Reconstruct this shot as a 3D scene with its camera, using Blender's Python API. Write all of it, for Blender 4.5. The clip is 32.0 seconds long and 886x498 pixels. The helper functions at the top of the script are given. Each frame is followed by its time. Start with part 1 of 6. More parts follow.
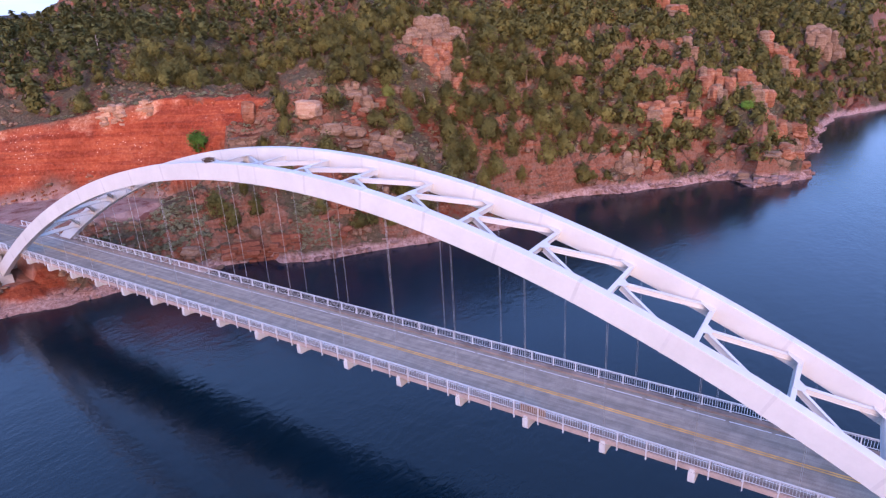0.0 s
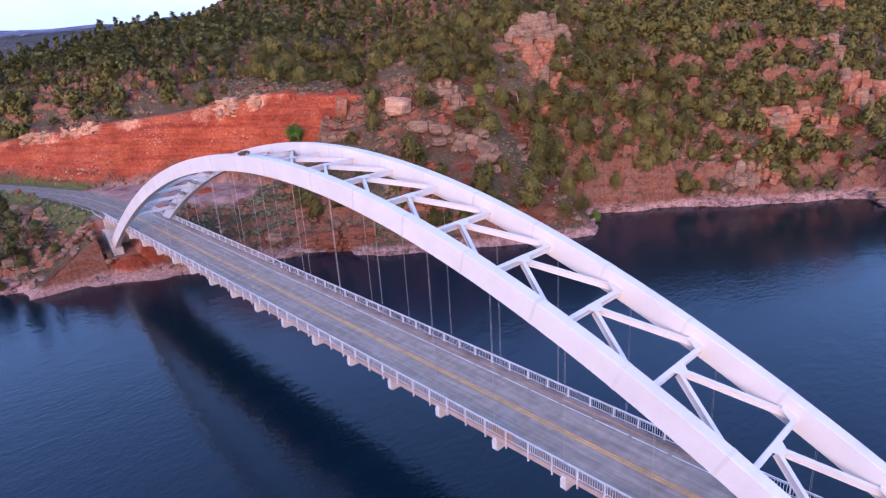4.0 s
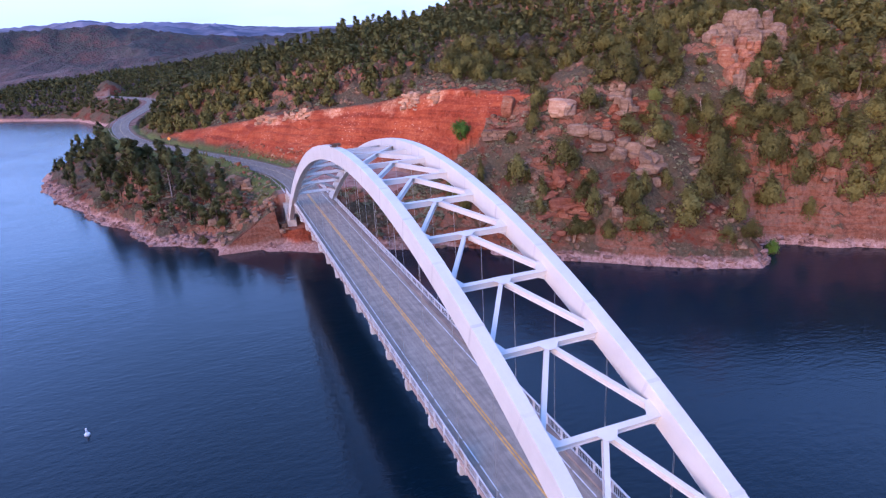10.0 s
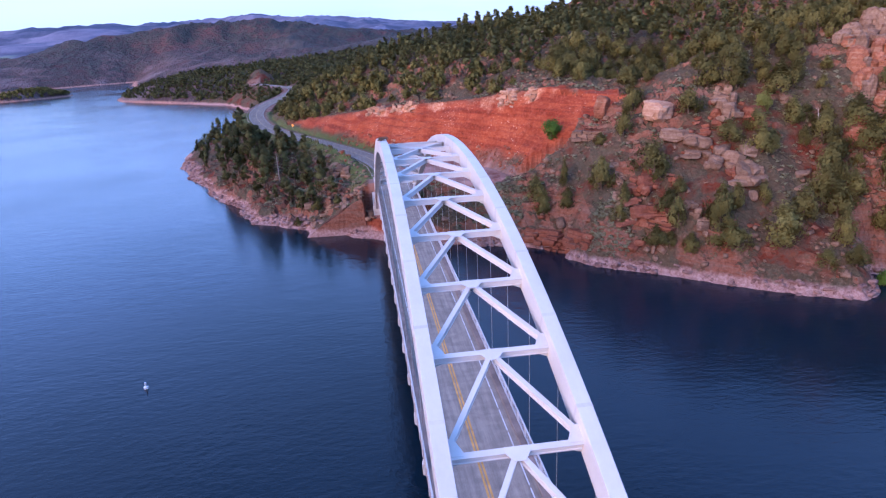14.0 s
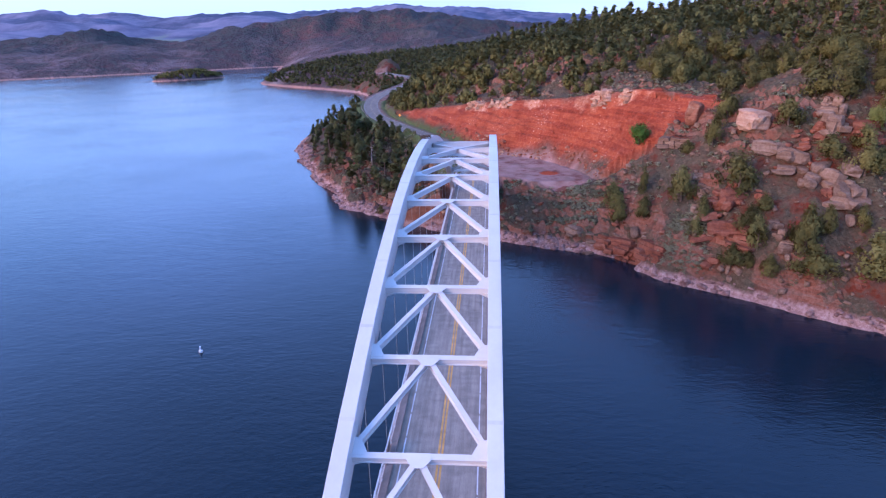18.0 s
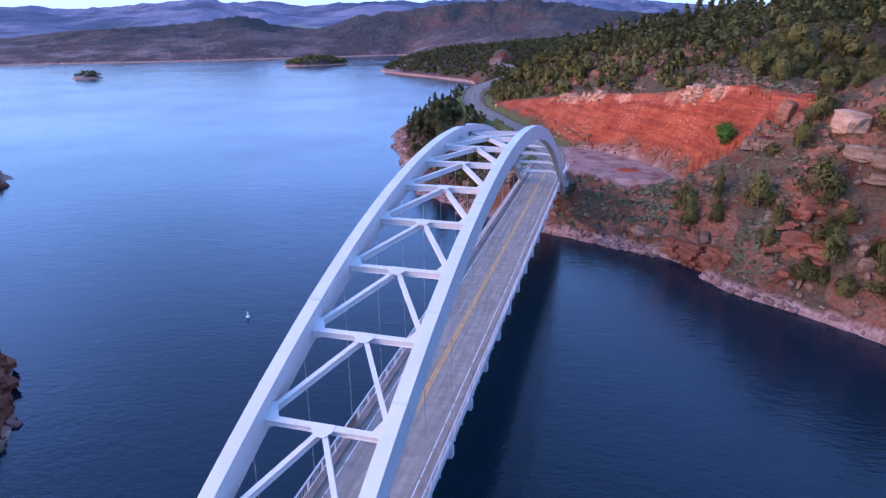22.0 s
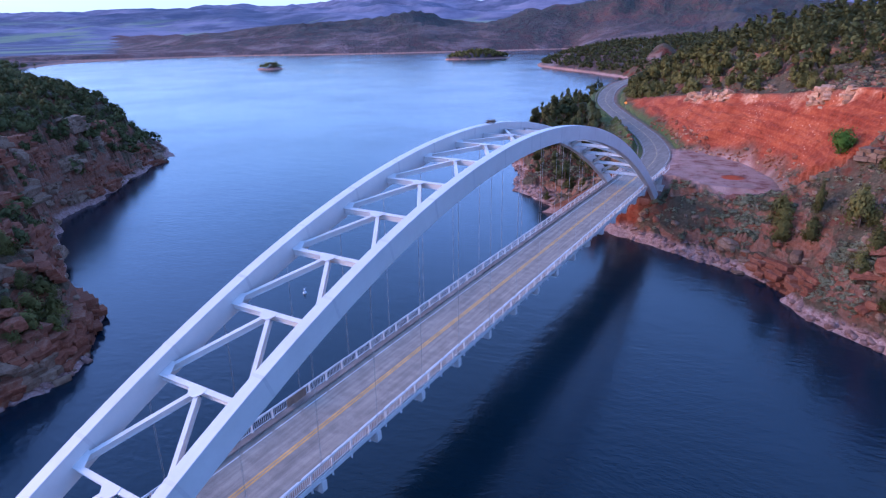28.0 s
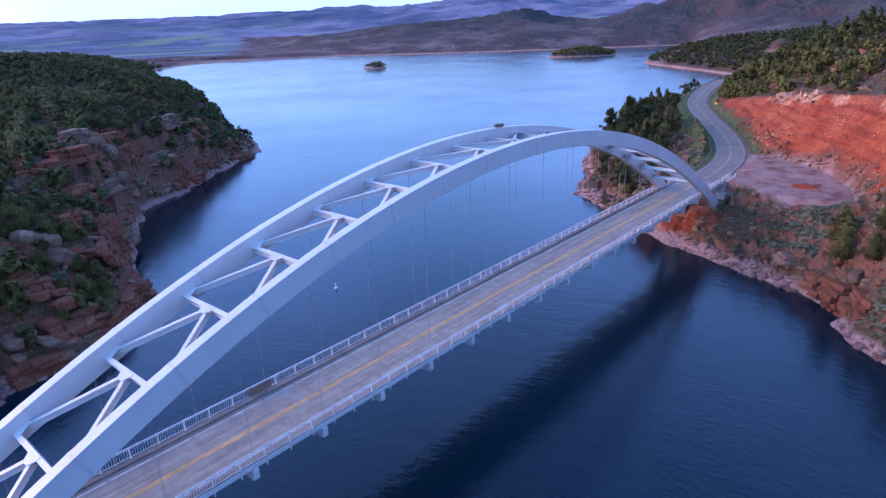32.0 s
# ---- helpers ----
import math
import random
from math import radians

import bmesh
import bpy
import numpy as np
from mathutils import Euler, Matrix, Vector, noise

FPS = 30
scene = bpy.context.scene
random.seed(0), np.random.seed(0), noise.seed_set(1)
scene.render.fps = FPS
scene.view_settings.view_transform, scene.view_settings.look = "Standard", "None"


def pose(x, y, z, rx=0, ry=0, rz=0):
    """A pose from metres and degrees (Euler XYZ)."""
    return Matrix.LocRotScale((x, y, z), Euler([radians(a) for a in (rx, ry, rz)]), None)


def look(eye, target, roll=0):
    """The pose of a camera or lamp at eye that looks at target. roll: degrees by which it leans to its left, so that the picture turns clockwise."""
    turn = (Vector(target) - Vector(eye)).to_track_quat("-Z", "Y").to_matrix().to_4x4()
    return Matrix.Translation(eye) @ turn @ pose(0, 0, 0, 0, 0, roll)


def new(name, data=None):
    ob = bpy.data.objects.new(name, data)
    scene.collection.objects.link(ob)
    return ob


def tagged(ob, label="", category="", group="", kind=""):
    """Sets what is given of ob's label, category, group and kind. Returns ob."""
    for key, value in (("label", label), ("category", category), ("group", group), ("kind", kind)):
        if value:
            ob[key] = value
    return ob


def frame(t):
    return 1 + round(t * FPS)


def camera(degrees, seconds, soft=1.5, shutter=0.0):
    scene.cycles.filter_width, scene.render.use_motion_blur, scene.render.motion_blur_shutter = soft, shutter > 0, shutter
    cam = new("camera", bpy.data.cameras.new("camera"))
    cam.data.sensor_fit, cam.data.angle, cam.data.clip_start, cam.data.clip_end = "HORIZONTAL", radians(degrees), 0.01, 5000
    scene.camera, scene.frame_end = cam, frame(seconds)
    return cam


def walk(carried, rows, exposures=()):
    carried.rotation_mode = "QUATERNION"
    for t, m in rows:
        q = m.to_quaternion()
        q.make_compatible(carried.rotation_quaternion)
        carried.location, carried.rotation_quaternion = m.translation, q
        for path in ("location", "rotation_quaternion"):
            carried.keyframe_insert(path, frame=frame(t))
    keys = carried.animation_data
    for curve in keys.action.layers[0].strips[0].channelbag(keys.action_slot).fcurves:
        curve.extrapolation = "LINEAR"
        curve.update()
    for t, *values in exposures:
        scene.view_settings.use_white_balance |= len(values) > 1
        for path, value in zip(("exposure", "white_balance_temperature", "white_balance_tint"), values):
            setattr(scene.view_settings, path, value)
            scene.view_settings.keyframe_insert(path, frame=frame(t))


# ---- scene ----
cam = camera(70.67, 32.0, soft=1.25)
# seconds, place in metres, turn in degrees
ROWS = [
    (0.0, -63.89, 56.34, 53.29, 69.783, 3.121, -146.774),
    (0.5, -65.48, 54.75, 53.26, 69.827, 3.290, -144.915),
    (1.0, -67.01, 53.18, 53.21, 69.851, 3.416, -143.220),
    (1.5, -68.51, 51.62, 53.15, 69.956, 3.500, -141.506),
    (2.0, -69.91, 50.12, 53.04, 70.039, 3.539, -139.775),
    (2.5, -71.25, 48.63, 52.90, 70.135, 3.629, -138.155),
    (3.0, -72.56, 47.15, 52.80, 70.179, 3.649, -136.308),
    (3.5, -73.88, 45.62, 52.69, 70.237, 3.599, -134.750),
    (5.5, -78.56, 38.98, 52.23, 70.679, 3.379, -128.068),
    (6.0, -79.39, 37.34, 52.18, 70.865, 3.602, -125.380),
    (6.5, -79.98, 35.60, 52.14, 70.898, 3.345, -122.904),
    (7.0, -80.68, 33.89, 52.04, 70.943, 3.259, -121.208),
    (7.5, -81.54, 32.19, 51.91, 71.043, 3.219, -119.399),
    (8.0, -82.52, 30.44, 51.74, 71.193, 3.234, -117.350),
    (8.5, -83.55, 28.61, 51.58, 71.293, 3.255, -115.987),
    (9.0, -84.52, 26.72, 51.49, 71.362, 3.399, -114.588),
    (9.5, -85.37, 24.73, 51.60, 71.355, 3.231, -112.949),
    (10.0, -86.11, 22.74, 51.73, 71.371, 3.219, -110.781),
    (10.5, -86.79, 20.86, 51.81, 71.380, 3.156, -109.334),
    (11.0, -87.35, 19.07, 51.82, 71.382, 3.123, -108.083),
    (11.5, -87.82, 17.36, 51.76, 71.416, 2.996, -106.516),
    (12.0, -88.20, 15.68, 51.64, 71.468, 2.900, -104.737),
    (12.5, -88.54, 14.02, 51.49, 71.510, 2.855, -103.054),
    (13.0, -88.86, 12.34, 51.39, 71.543, 2.833, -101.184),
    (13.5, -89.12, 10.60, 51.32, 71.589, 2.657, -99.405),
    (15.5, -89.76, 3.39, 51.41, 71.547, 2.281, -94.462),
    (16.0, -89.84, 1.63, 51.51, 71.596, 2.217, -92.889),
    (16.5, -90.00, 0.02, 51.74, 71.505, 1.916, -90.519),
    (17.0, -90.12, -1.58, 51.96, 71.419, 1.715, -88.783),
    (17.5, -90.17, -3.19, 52.11, 71.364, 1.462, -87.353),
    (18.0, -90.19, -4.82, 52.13, 71.288, 1.196, -85.873),
    (18.5, -90.16, -6.46, 52.05, 71.218, 0.968, -84.448),
    (19.0, -90.06, -8.10, 51.92, 71.124, 0.760, -82.962),
    (19.5, -89.83, -9.72, 51.89, 71.012, 0.643, -81.562),
    (20.0, -89.58, -11.35, 51.83, 70.936, 0.460, -80.366),
    (20.5, -89.34, -13.00, 51.74, 70.825, 0.444, -79.568),
    (21.0, -89.07, -14.71, 51.65, 70.754, 0.525, -78.259),
    (21.5, -88.76, -16.52, 51.57, 70.700, 0.491, -76.225),
    (22.0, -88.43, -18.37, 51.45, 70.659, 0.431, -74.662),
    (22.5, -88.04, -20.28, 51.25, 70.552, 0.436, -74.110),
    (23.0, -87.61, -22.17, 51.01, 70.427, 0.401, -72.447),
    (23.5, -87.13, -23.92, 50.80, 70.351, 0.494, -71.288),
    (24.0, -86.64, -25.64, 50.72, 70.297, 0.532, -70.743),
    (24.5, -86.15, -27.35, 50.83, 70.248, 0.535, -70.330),
    (25.0, -85.62, -29.04, 51.09, 70.231, 0.472, -69.072),
    (25.5, -85.05, -30.68, 51.42, 70.205, 0.299, -67.545),
    (26.0, -84.43, -32.29, 51.71, 70.178, 0.344, -65.840),
    (26.5, -83.81, -33.87, 51.84, 70.147, 0.461, -64.129),
    (28.5, -80.37, -40.61, 51.79, 70.329, 0.897, -58.112),
    (29.0, -79.28, -42.32, 51.84, 70.345, 1.058, -56.603),
    (29.5, -78.28, -44.16, 52.00, 70.374, 1.106, -54.559),
    (30.0, -77.26, -45.98, 52.17, 70.425, 1.233, -53.180),
    (30.5, -76.17, -47.70, 52.32, 70.433, 1.300, -52.140),
    (31.0, -74.96, -49.31, 52.45, 70.445, 1.372, -51.387),
    (31.5, -73.62, -50.78, 52.44, 70.342, 1.528, -50.641),
    (32.0, -72.19, -52.14, 52.36, 70.308, 1.725, -49.597),
]
walk(cam, [(t, pose(x, y, z, rx, ry, rz)) for t, x, y, z, rx, ry, rz in ROWS], [(0.0, 1.53, 5850, 17), (10.0, 1.48, 5500, 17), (20.0, 1.42, 5250, 16), (32.0, 1.36, 5080, 14)])

# ---- light ----
world = bpy.data.worlds.new("dusk_sky")
scene.world = world
world.use_nodes = True
wn = world.node_tree.nodes
sky = wn.new("ShaderNodeTexSky")
sky.sky_type, sky.sun_disc = "NISHITA", False
SUN_AZ, SUN_EL = 128.0, 17.0   # degrees from the bridge's axis towards the lake, above the horizon
sky.sun_elevation, sky.sun_rotation = radians(SUN_EL), radians(90 - SUN_AZ)
sky.air_density, sky.dust_density, sky.ozone_density = 1.0, 1.2, 4.0
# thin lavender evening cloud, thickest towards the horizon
wl = world.node_tree.links
way = wn.new("ShaderNodeTexCoord")
split = wn.new("ShaderNodeSeparateXYZ")
wl.new(way.outputs["Generated"], split.inputs[0])
puffs = wn.new("ShaderNodeTexNoise")
puffs.inputs["Scale"].default_value, puffs.inputs["Detail"].default_value = 2.2, 6.0
flat_way = wn.new("ShaderNodeMapping")
flat_way.inputs["Scale"].default_value = (1.0, 1.0, 4.5)
wl.new(way.outputs["Generated"], flat_way.inputs["Vector"])
wl.new(flat_way.outputs[0], puffs.inputs["Vector"])
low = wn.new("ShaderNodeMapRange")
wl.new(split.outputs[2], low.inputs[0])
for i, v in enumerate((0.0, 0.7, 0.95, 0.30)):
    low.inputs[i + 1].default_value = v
thick = wn.new("ShaderNodeMapRange")
wl.new(puffs.outputs["Fac"], thick.inputs[0])
for i, v in enumerate((0.38, 0.62, 0.45, 1.0)):
    thick.inputs[i + 1].default_value = v
cover = wn.new("ShaderNodeMath")
cover.operation = "MULTIPLY"
wl.new(low.outputs[0], cover.inputs[0])
wl.new(thick.outputs[0], cover.inputs[1])
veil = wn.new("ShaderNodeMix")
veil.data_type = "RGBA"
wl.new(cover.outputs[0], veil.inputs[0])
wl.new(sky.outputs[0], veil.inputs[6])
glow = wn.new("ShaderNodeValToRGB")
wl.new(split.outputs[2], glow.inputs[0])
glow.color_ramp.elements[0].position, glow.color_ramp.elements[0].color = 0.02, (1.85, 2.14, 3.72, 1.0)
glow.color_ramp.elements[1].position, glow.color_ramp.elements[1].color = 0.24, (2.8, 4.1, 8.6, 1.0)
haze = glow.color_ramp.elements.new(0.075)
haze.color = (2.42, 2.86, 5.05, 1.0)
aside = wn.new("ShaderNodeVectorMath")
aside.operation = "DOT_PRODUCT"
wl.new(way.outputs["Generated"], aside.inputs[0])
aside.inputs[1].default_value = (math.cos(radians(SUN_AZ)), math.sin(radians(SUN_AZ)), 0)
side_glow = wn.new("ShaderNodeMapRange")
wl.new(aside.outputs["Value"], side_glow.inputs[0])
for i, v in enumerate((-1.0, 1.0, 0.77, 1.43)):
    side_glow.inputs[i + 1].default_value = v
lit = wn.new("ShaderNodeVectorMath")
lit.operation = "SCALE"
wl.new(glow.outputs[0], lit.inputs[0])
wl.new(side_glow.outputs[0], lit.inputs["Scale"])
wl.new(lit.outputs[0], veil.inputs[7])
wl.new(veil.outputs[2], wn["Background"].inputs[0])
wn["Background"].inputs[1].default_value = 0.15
sun = new("sun", bpy.data.lights.new("sun", "SUN"))
sun.data.energy, sun.data.angle, sun.data.color = 1.75, radians(40), (1.0, 0.53, 0.315)
sun.matrix_world = look((0, 0, 0), (-math.cos(radians(SUN_AZ)) * math.cos(radians(SUN_EL)), -math.sin(radians(SUN_AZ)) * math.cos(radians(SUN_EL)), -math.sin(radians(SUN_EL))))

# ---- materials ----
def mat(name, rough=0.8, metal=0.0):
    m = bpy.data.materials.new(name)
    m.use_nodes = True
    b = m.node_tree.nodes["Principled BSDF"]
    b.inputs["Roughness"].default_value, b.inputs["Metallic"].default_value = rough, metal
    if rough > 0.8:
        b.inputs["Specular IOR Level"].default_value = 0.12
    return m, m.node_tree, b


def node(nt, kind, **kw):
    n = nt.nodes.new(kind)
    for k, v in kw.items():
        if k in n.inputs:
            n.inputs[k].default_value = v
    return n


def place(nt):
    return nt.nodes.new("ShaderNodeNewGeometry").outputs["Position"]


def noisy(nt, vec, scale, detail=4.0, rough=0.6):
    n = node(nt, "ShaderNodeTexNoise", Scale=scale, Detail=detail, Roughness=rough)
    nt.links.new(vec, n.inputs["Vector"])
    return n.outputs["Fac"]


def ramp(nt, fac, *stops):
    r = nt.nodes.new("ShaderNodeValToRGB")
    e = r.color_ramp.elements
    while len(e) < len(stops):
        e.new(0.5)
    for el, (p, c) in zip(e, stops):
        el.position = p
        el.color = (*c, 1) if len(c) == 3 else c
    nt.links.new(fac, r.inputs[0])
    return r.outputs[0]


def mix(nt, fac, a, b, kind="MIX"):
    m = nt.nodes.new("ShaderNodeMix")
    m.data_type, m.blend_type = "RGBA", kind
    for s, v in ((0, fac), (6, a), (7, b)):
        if isinstance(v, (int, float)):
            m.inputs[s].default_value = v
        elif isinstance(v, tuple):
            m.inputs[s].default_value = (*v, 1)
        else:
            nt.links.new(v, m.inputs[s])
    return m.outputs[2]


def math_node(nt, op, a, b=0.0, clamp=False):
    m = nt.nodes.new("ShaderNodeMath")
    m.operation, m.use_clamp = op, clamp
    for s, v in ((0, a), (1, b)):
        if isinstance(v, (int, float)):
            m.inputs[s].default_value = v
        else:
            nt.links.new(v, m.inputs[s])
    return m.outputs[0]


def remap(nt, v, a, b, c=0.0, d=1.0):
    m = nt.nodes.new("ShaderNodeMapRange")
    nt.links.new(v, m.inputs[0])
    for i, x in enumerate((a, b, c, d)):
        m.inputs[i + 1].default_value = x
    return m.outputs[0]


def bump(nt, b, height, strength, dist):
    n = node(nt, "ShaderNodeBump", Strength=strength, Distance=dist)
    nt.links.new(height, n.inputs["Height"])
    nt.links.new(n.outputs[0], b.inputs["Normal"])


def plain(name, col, rough=0.7, metal=0.0, vary=0.25, scale=1.5, fine=12.0):
    """A surface of one colour with stains and grain."""
    m, nt, b = mat(name, rough, metal)
    p = place(nt)
    lo, hi = tuple(c * (1 - vary) for c in col), tuple(min(1, c * (1 + vary * 0.6)) for c in col)
    big = ramp(nt, noisy(nt, p, scale), (0.32, lo), (0.68, hi))
    f = noisy(nt, p, fine, 6.0)
    nt.links.new(mix(nt, 0.25, big, ramp(nt, f, (0.3, lo), (0.7, hi))), b.inputs["Base Color"])
    bump(nt, b, f, 0.15, 0.01)
    return m


def random_tint(nt, col, amount):
    oi = nt.nodes.new("ShaderNodeObjectInfo").outputs["Random"]
    return mix(nt, 1.0, col, ramp(nt, oi, (0.0, (1 - amount,) * 3), (1.0, (1 + amount * 0.4,) * 3)), "MULTIPLY")

# colours of the place
PAINT = plain("pale_grey_bridge_paint", (0.52, 0.507, 0.485), 0.45, 0.0, 0.10, 0.25, 3.0)
PAINT_SEAM = plain("weathered_seam_paint", (0.47, 0.455, 0.445), 0.5, 0.0, 0.12, 0.5, 4.0)
RAIL_PAINT = plain("galvanised_rail_paint", (0.54, 0.54, 0.54), 0.45, 0.2, 0.15, 0.8, 6.0)
CONCRETE = plain("weathered_concrete", (0.42, 0.38, 0.34), 0.85, 0.0, 0.3, 0.6, 5.0)
CURB_DIRT = plain("dirty_curb_concrete", (0.23, 0.18, 0.155), 0.9, 0.0, 0.45, 0.35, 4.0)
FASCIA = plain("rust_stained_fascia", (0.36, 0.27, 0.23), 0.8, 0.0, 0.3, 0.5, 4.0)
CABLE = plain("hanger_cable_steel", (0.33, 0.33, 0.32), 0.5, 0.5, 0.2, 2.0)
YELLOW = plain("worn_yellow_paint", (0.56, 0.29, 0.065), 0.7, 0.0, 0.45, 0.8, 9.0)
WHITE = plain("worn_white_paint", (0.58, 0.56, 0.56), 0.7, 0.0, 0.25, 0.8, 9.0)
PLYWOOD = plain("brown_board", (0.20, 0.13, 0.09), 0.8, 0.0, 0.35, 1.0, 5.0)
STICKS = plain("dry_sticks", (0.10, 0.07, 0.05), 0.9, 0.0, 0.4, 3.0)
BUOY_WHITE = plain("white_buoy_plastic", (0.75, 0.75, 0.75), 0.4, 0.0, 0.1, 3.0)
BUOY_DARK = plain("dark_band_plastic", (0.08, 0.08, 0.09), 0.5, 0.0, 0.2, 3.0)
ORANGE = plain("orange_sign_sheet", (0.75, 0.28, 0.03), 0.5, 0.0, 0.1, 2.0)
BARK = plain("grey_brown_bark", (0.13, 0.085, 0.06), 0.95, 0.0, 0.4, 1.0, 8.0)
DEADWOOD = plain("bleached_wood", (0.33, 0.27, 0.23), 0.9, 0.0, 0.3, 1.0, 8.0)


def asphalt(name, k):
    m, nt, b = mat(name, 0.85)
    p = place(nt)
    st = node(nt, "ShaderNodeMapping")
    st.inputs["Scale"].default_value = (0.10, 1.6, 1.0)
    nt.links.new(p, st.inputs["Vector"])
    lanes = noisy(nt, st.outputs[0], 1.0, 4.0)
    base = ramp(nt, lanes, (0.34, (0.195, 0.160, 0.118)), (0.66, (0.36, 0.30, 0.225)))
    stain = ramp(nt, noisy(nt, p, 0.55, 6.0, 0.65), (0.40, (0.55, 0.52, 0.50)), (0.55, (1.0, 1.0, 1.0)))
    fine = noisy(nt, p, 9.0, 5.0)
    cross = node(nt, "ShaderNodeMapping")
    cross.inputs["Scale"].default_value = (0.9, 0.45, 1.0)
    nt.links.new(p, cross.inputs["Vector"])
    patch = ramp(nt, noisy(nt, cross.outputs[0], 1.0, 3.0, 0.5), (0.40, (0.80, 0.78, 0.77)), (0.58, (1.06, 1.05, 1.04)))
    col = mix(nt, 0.8, mix(nt, 0.35, base, stain, "MULTIPLY"), patch, "MULTIPLY")
    col = mix(nt, 0.3, col, ramp(nt, fine, (0.3, (0.16, 0.14, 0.14)), (0.7, (0.36, 0.33, 0.32))))
    nt.links.new(mix(nt, 1.0, col, (k, k, k), "MULTIPLY"), b.inputs["Base Color"])
    bump(nt, b, fine, 0.2, 0.02)
    return m


ASPHALT = asphalt("worn_asphalt", 1.0)
ROAD_ASPHALT = asphalt("smooth_road_asphalt", 0.72)


def ground_material():
    m, nt, b = mat("red_desert_hillside", 0.92)
    p = place(nt)
    geo = nt.nodes.new("ShaderNodeNewGeometry")
    sep = nt.nodes.new("ShaderNodeSeparateXYZ")
    nt.links.new(geo.outputs["Normal"], sep.inputs[0])
    steep = remap(nt, math_node(nt, "ADD", sep.outputs[2], math_node(nt, "MULTIPLY", math_node(nt, "SUBTRACT", noisy(nt, p, 0.11, 4.0), 0.5), 1.1)), 0.56, 0.38)
    pos = nt.nodes.new("ShaderNodeSeparateXYZ")
    nt.links.new(p, pos.inputs[0])
    n1, n2, n3 = noisy(nt, p, 0.035, 5.0), noisy(nt, p, 0.22, 6.0, 0.65), noisy(nt, p, 1.3, 6.0, 0.7)
    n4 = noisy(nt, p, 0.09, 5.0, 0.6)
    soil = ramp(nt, n2, (0.36, (0.042, 0.017, 0.009)), (0.45, (0.120, 0.025, 0.011)), (0.52, (0.112, 0.050, 0.032)), (0.60, (0.195, 0.038, 0.014)), (0.68, (0.135, 0.074, 0.046)))
    grass = ramp(nt, n3, (0.36, (0.034, 0.034, 0.019)), (0.52, (0.064, 0.060, 0.034)), (0.68, (0.12, 0.094, 0.064)))
    turf = ramp(nt, math_node(nt, "ADD", math_node(nt, "MULTIPLY", n4, 0.55), math_node(nt, "MULTIPLY", n2, 0.45)), (0.42, (0, 0, 0)), (0.52, (1, 1, 1)))
    turf = math_node(nt, "ADD", turf, remap(nt, pos.outputs[2], 26.0, 42.0, 0.0, 0.55), True)
    flat = mix(nt, math_node(nt, "MULTIPLY", turf, 0.85), soil, grass)
    # layered rock on the steep faces
    st = node(nt, "ShaderNodeMapping")
    st.inputs["Scale"].default_value = (0.09, 0.09, 0.7)
    nt.links.new(p, st.inputs["Vector"])
    strata = noisy(nt, st.outputs[0], 1.0, 5.0, 0.6)
    rock = ramp(nt, strata, (0.34, (0.10, 0.036, 0.020)), (0.46, (0.20, 0.062, 0.028)), (0.55, (0.18, 0.108, 0.078)), (0.66, (0.21, 0.055, 0.022)))
    rock = mix(nt, 0.5, rock, ramp(nt, n3, (0.36, (0.065, 0.034, 0.022)), (0.50, (0.165, 0.078, 0.048)), (0.64, (0.22, 0.132, 0.098))))
    col = mix(nt, steep, flat, rock)
    # fresh red road cut
    at = nt.nodes.new("ShaderNodeAttribute")
    at.attribute_name = "zone"
    zs = nt.nodes.new("ShaderNodeSeparateColor")
    nt.links.new(at.outputs["Color"], zs.inputs[0])
    dip = node(nt, "ShaderNodeMapping")
    dip.inputs["Rotation"].default_value = (radians(-9), radians(7), 0)
    dip.inputs["Scale"].default_value = (0.022, 0.022, 0.42)
    nt.links.new(p, dip.inputs["Vector"])
    beds = noisy(nt, dip.outputs[0], 1.0, 4.0, 0.62)
    cut = ramp(nt, math_node(nt, "ADD", math_node(nt, "MULTIPLY", beds, 0.72), math_node(nt, "MULTIPLY", n2, 0.28)),
               (0.38, (0.125, 0.020, 0.010)), (0.45, (0.24, 0.042, 0.016)), (0.52, (0.34, 0.082, 0.030)), (0.58, (0.185, 0.030, 0.013)), (0.68, (0.30, 0.070, 0.030)))
    cut = mix(nt, 0.4, cut, ramp(nt, n3, (0.34, (0.11, 0.020, 0.010)), (0.52, (0.26, 0.055, 0.024)), (0.68, (0.38, 0.15, 0.085))))
    cut = mix(nt, 0.6, cut, ramp(nt, n4, (0.36, (0.66, 0.58, 0.60)), (0.52, (1.0, 1.0, 1.0)), (0.66, (1.1, 1.35, 1.5))), "MULTIPLY")
    # pale specks of broken stone
    speck = node(nt, "ShaderNodeTexVoronoi", Scale=0.9)
    nt.links.new(p, speck.inputs["Vector"])
    cut = mix(nt, math_node(nt, "MULTIPLY", remap(nt, speck.outputs["Distance"], 0.20, 0.10), remap(nt, n4, 0.50, 0.56)), cut, (0.52, 0.30, 0.21))
    col = mix(nt, zs.outputs[0], col, cut)
    cap = ramp(nt, n3, (0.36, (0.30, 0.085, 0.032)), (0.50, (0.46, 0.22, 0.12)), (0.62, (0.58, 0.36, 0.25)))
    col = mix(nt, zs.outputs[1], col, cap)
    # gravel turnout and verge
    gravel = ramp(nt, n2, (0.36, (0.17, 0.065, 0.048)), (0.46, (0.27, 0.15, 0.122)), (0.64, (0.33, 0.205, 0.172)))
    spot = nt.nodes.new("ShaderNodeVectorMath")
    spot.operation = "DISTANCE"
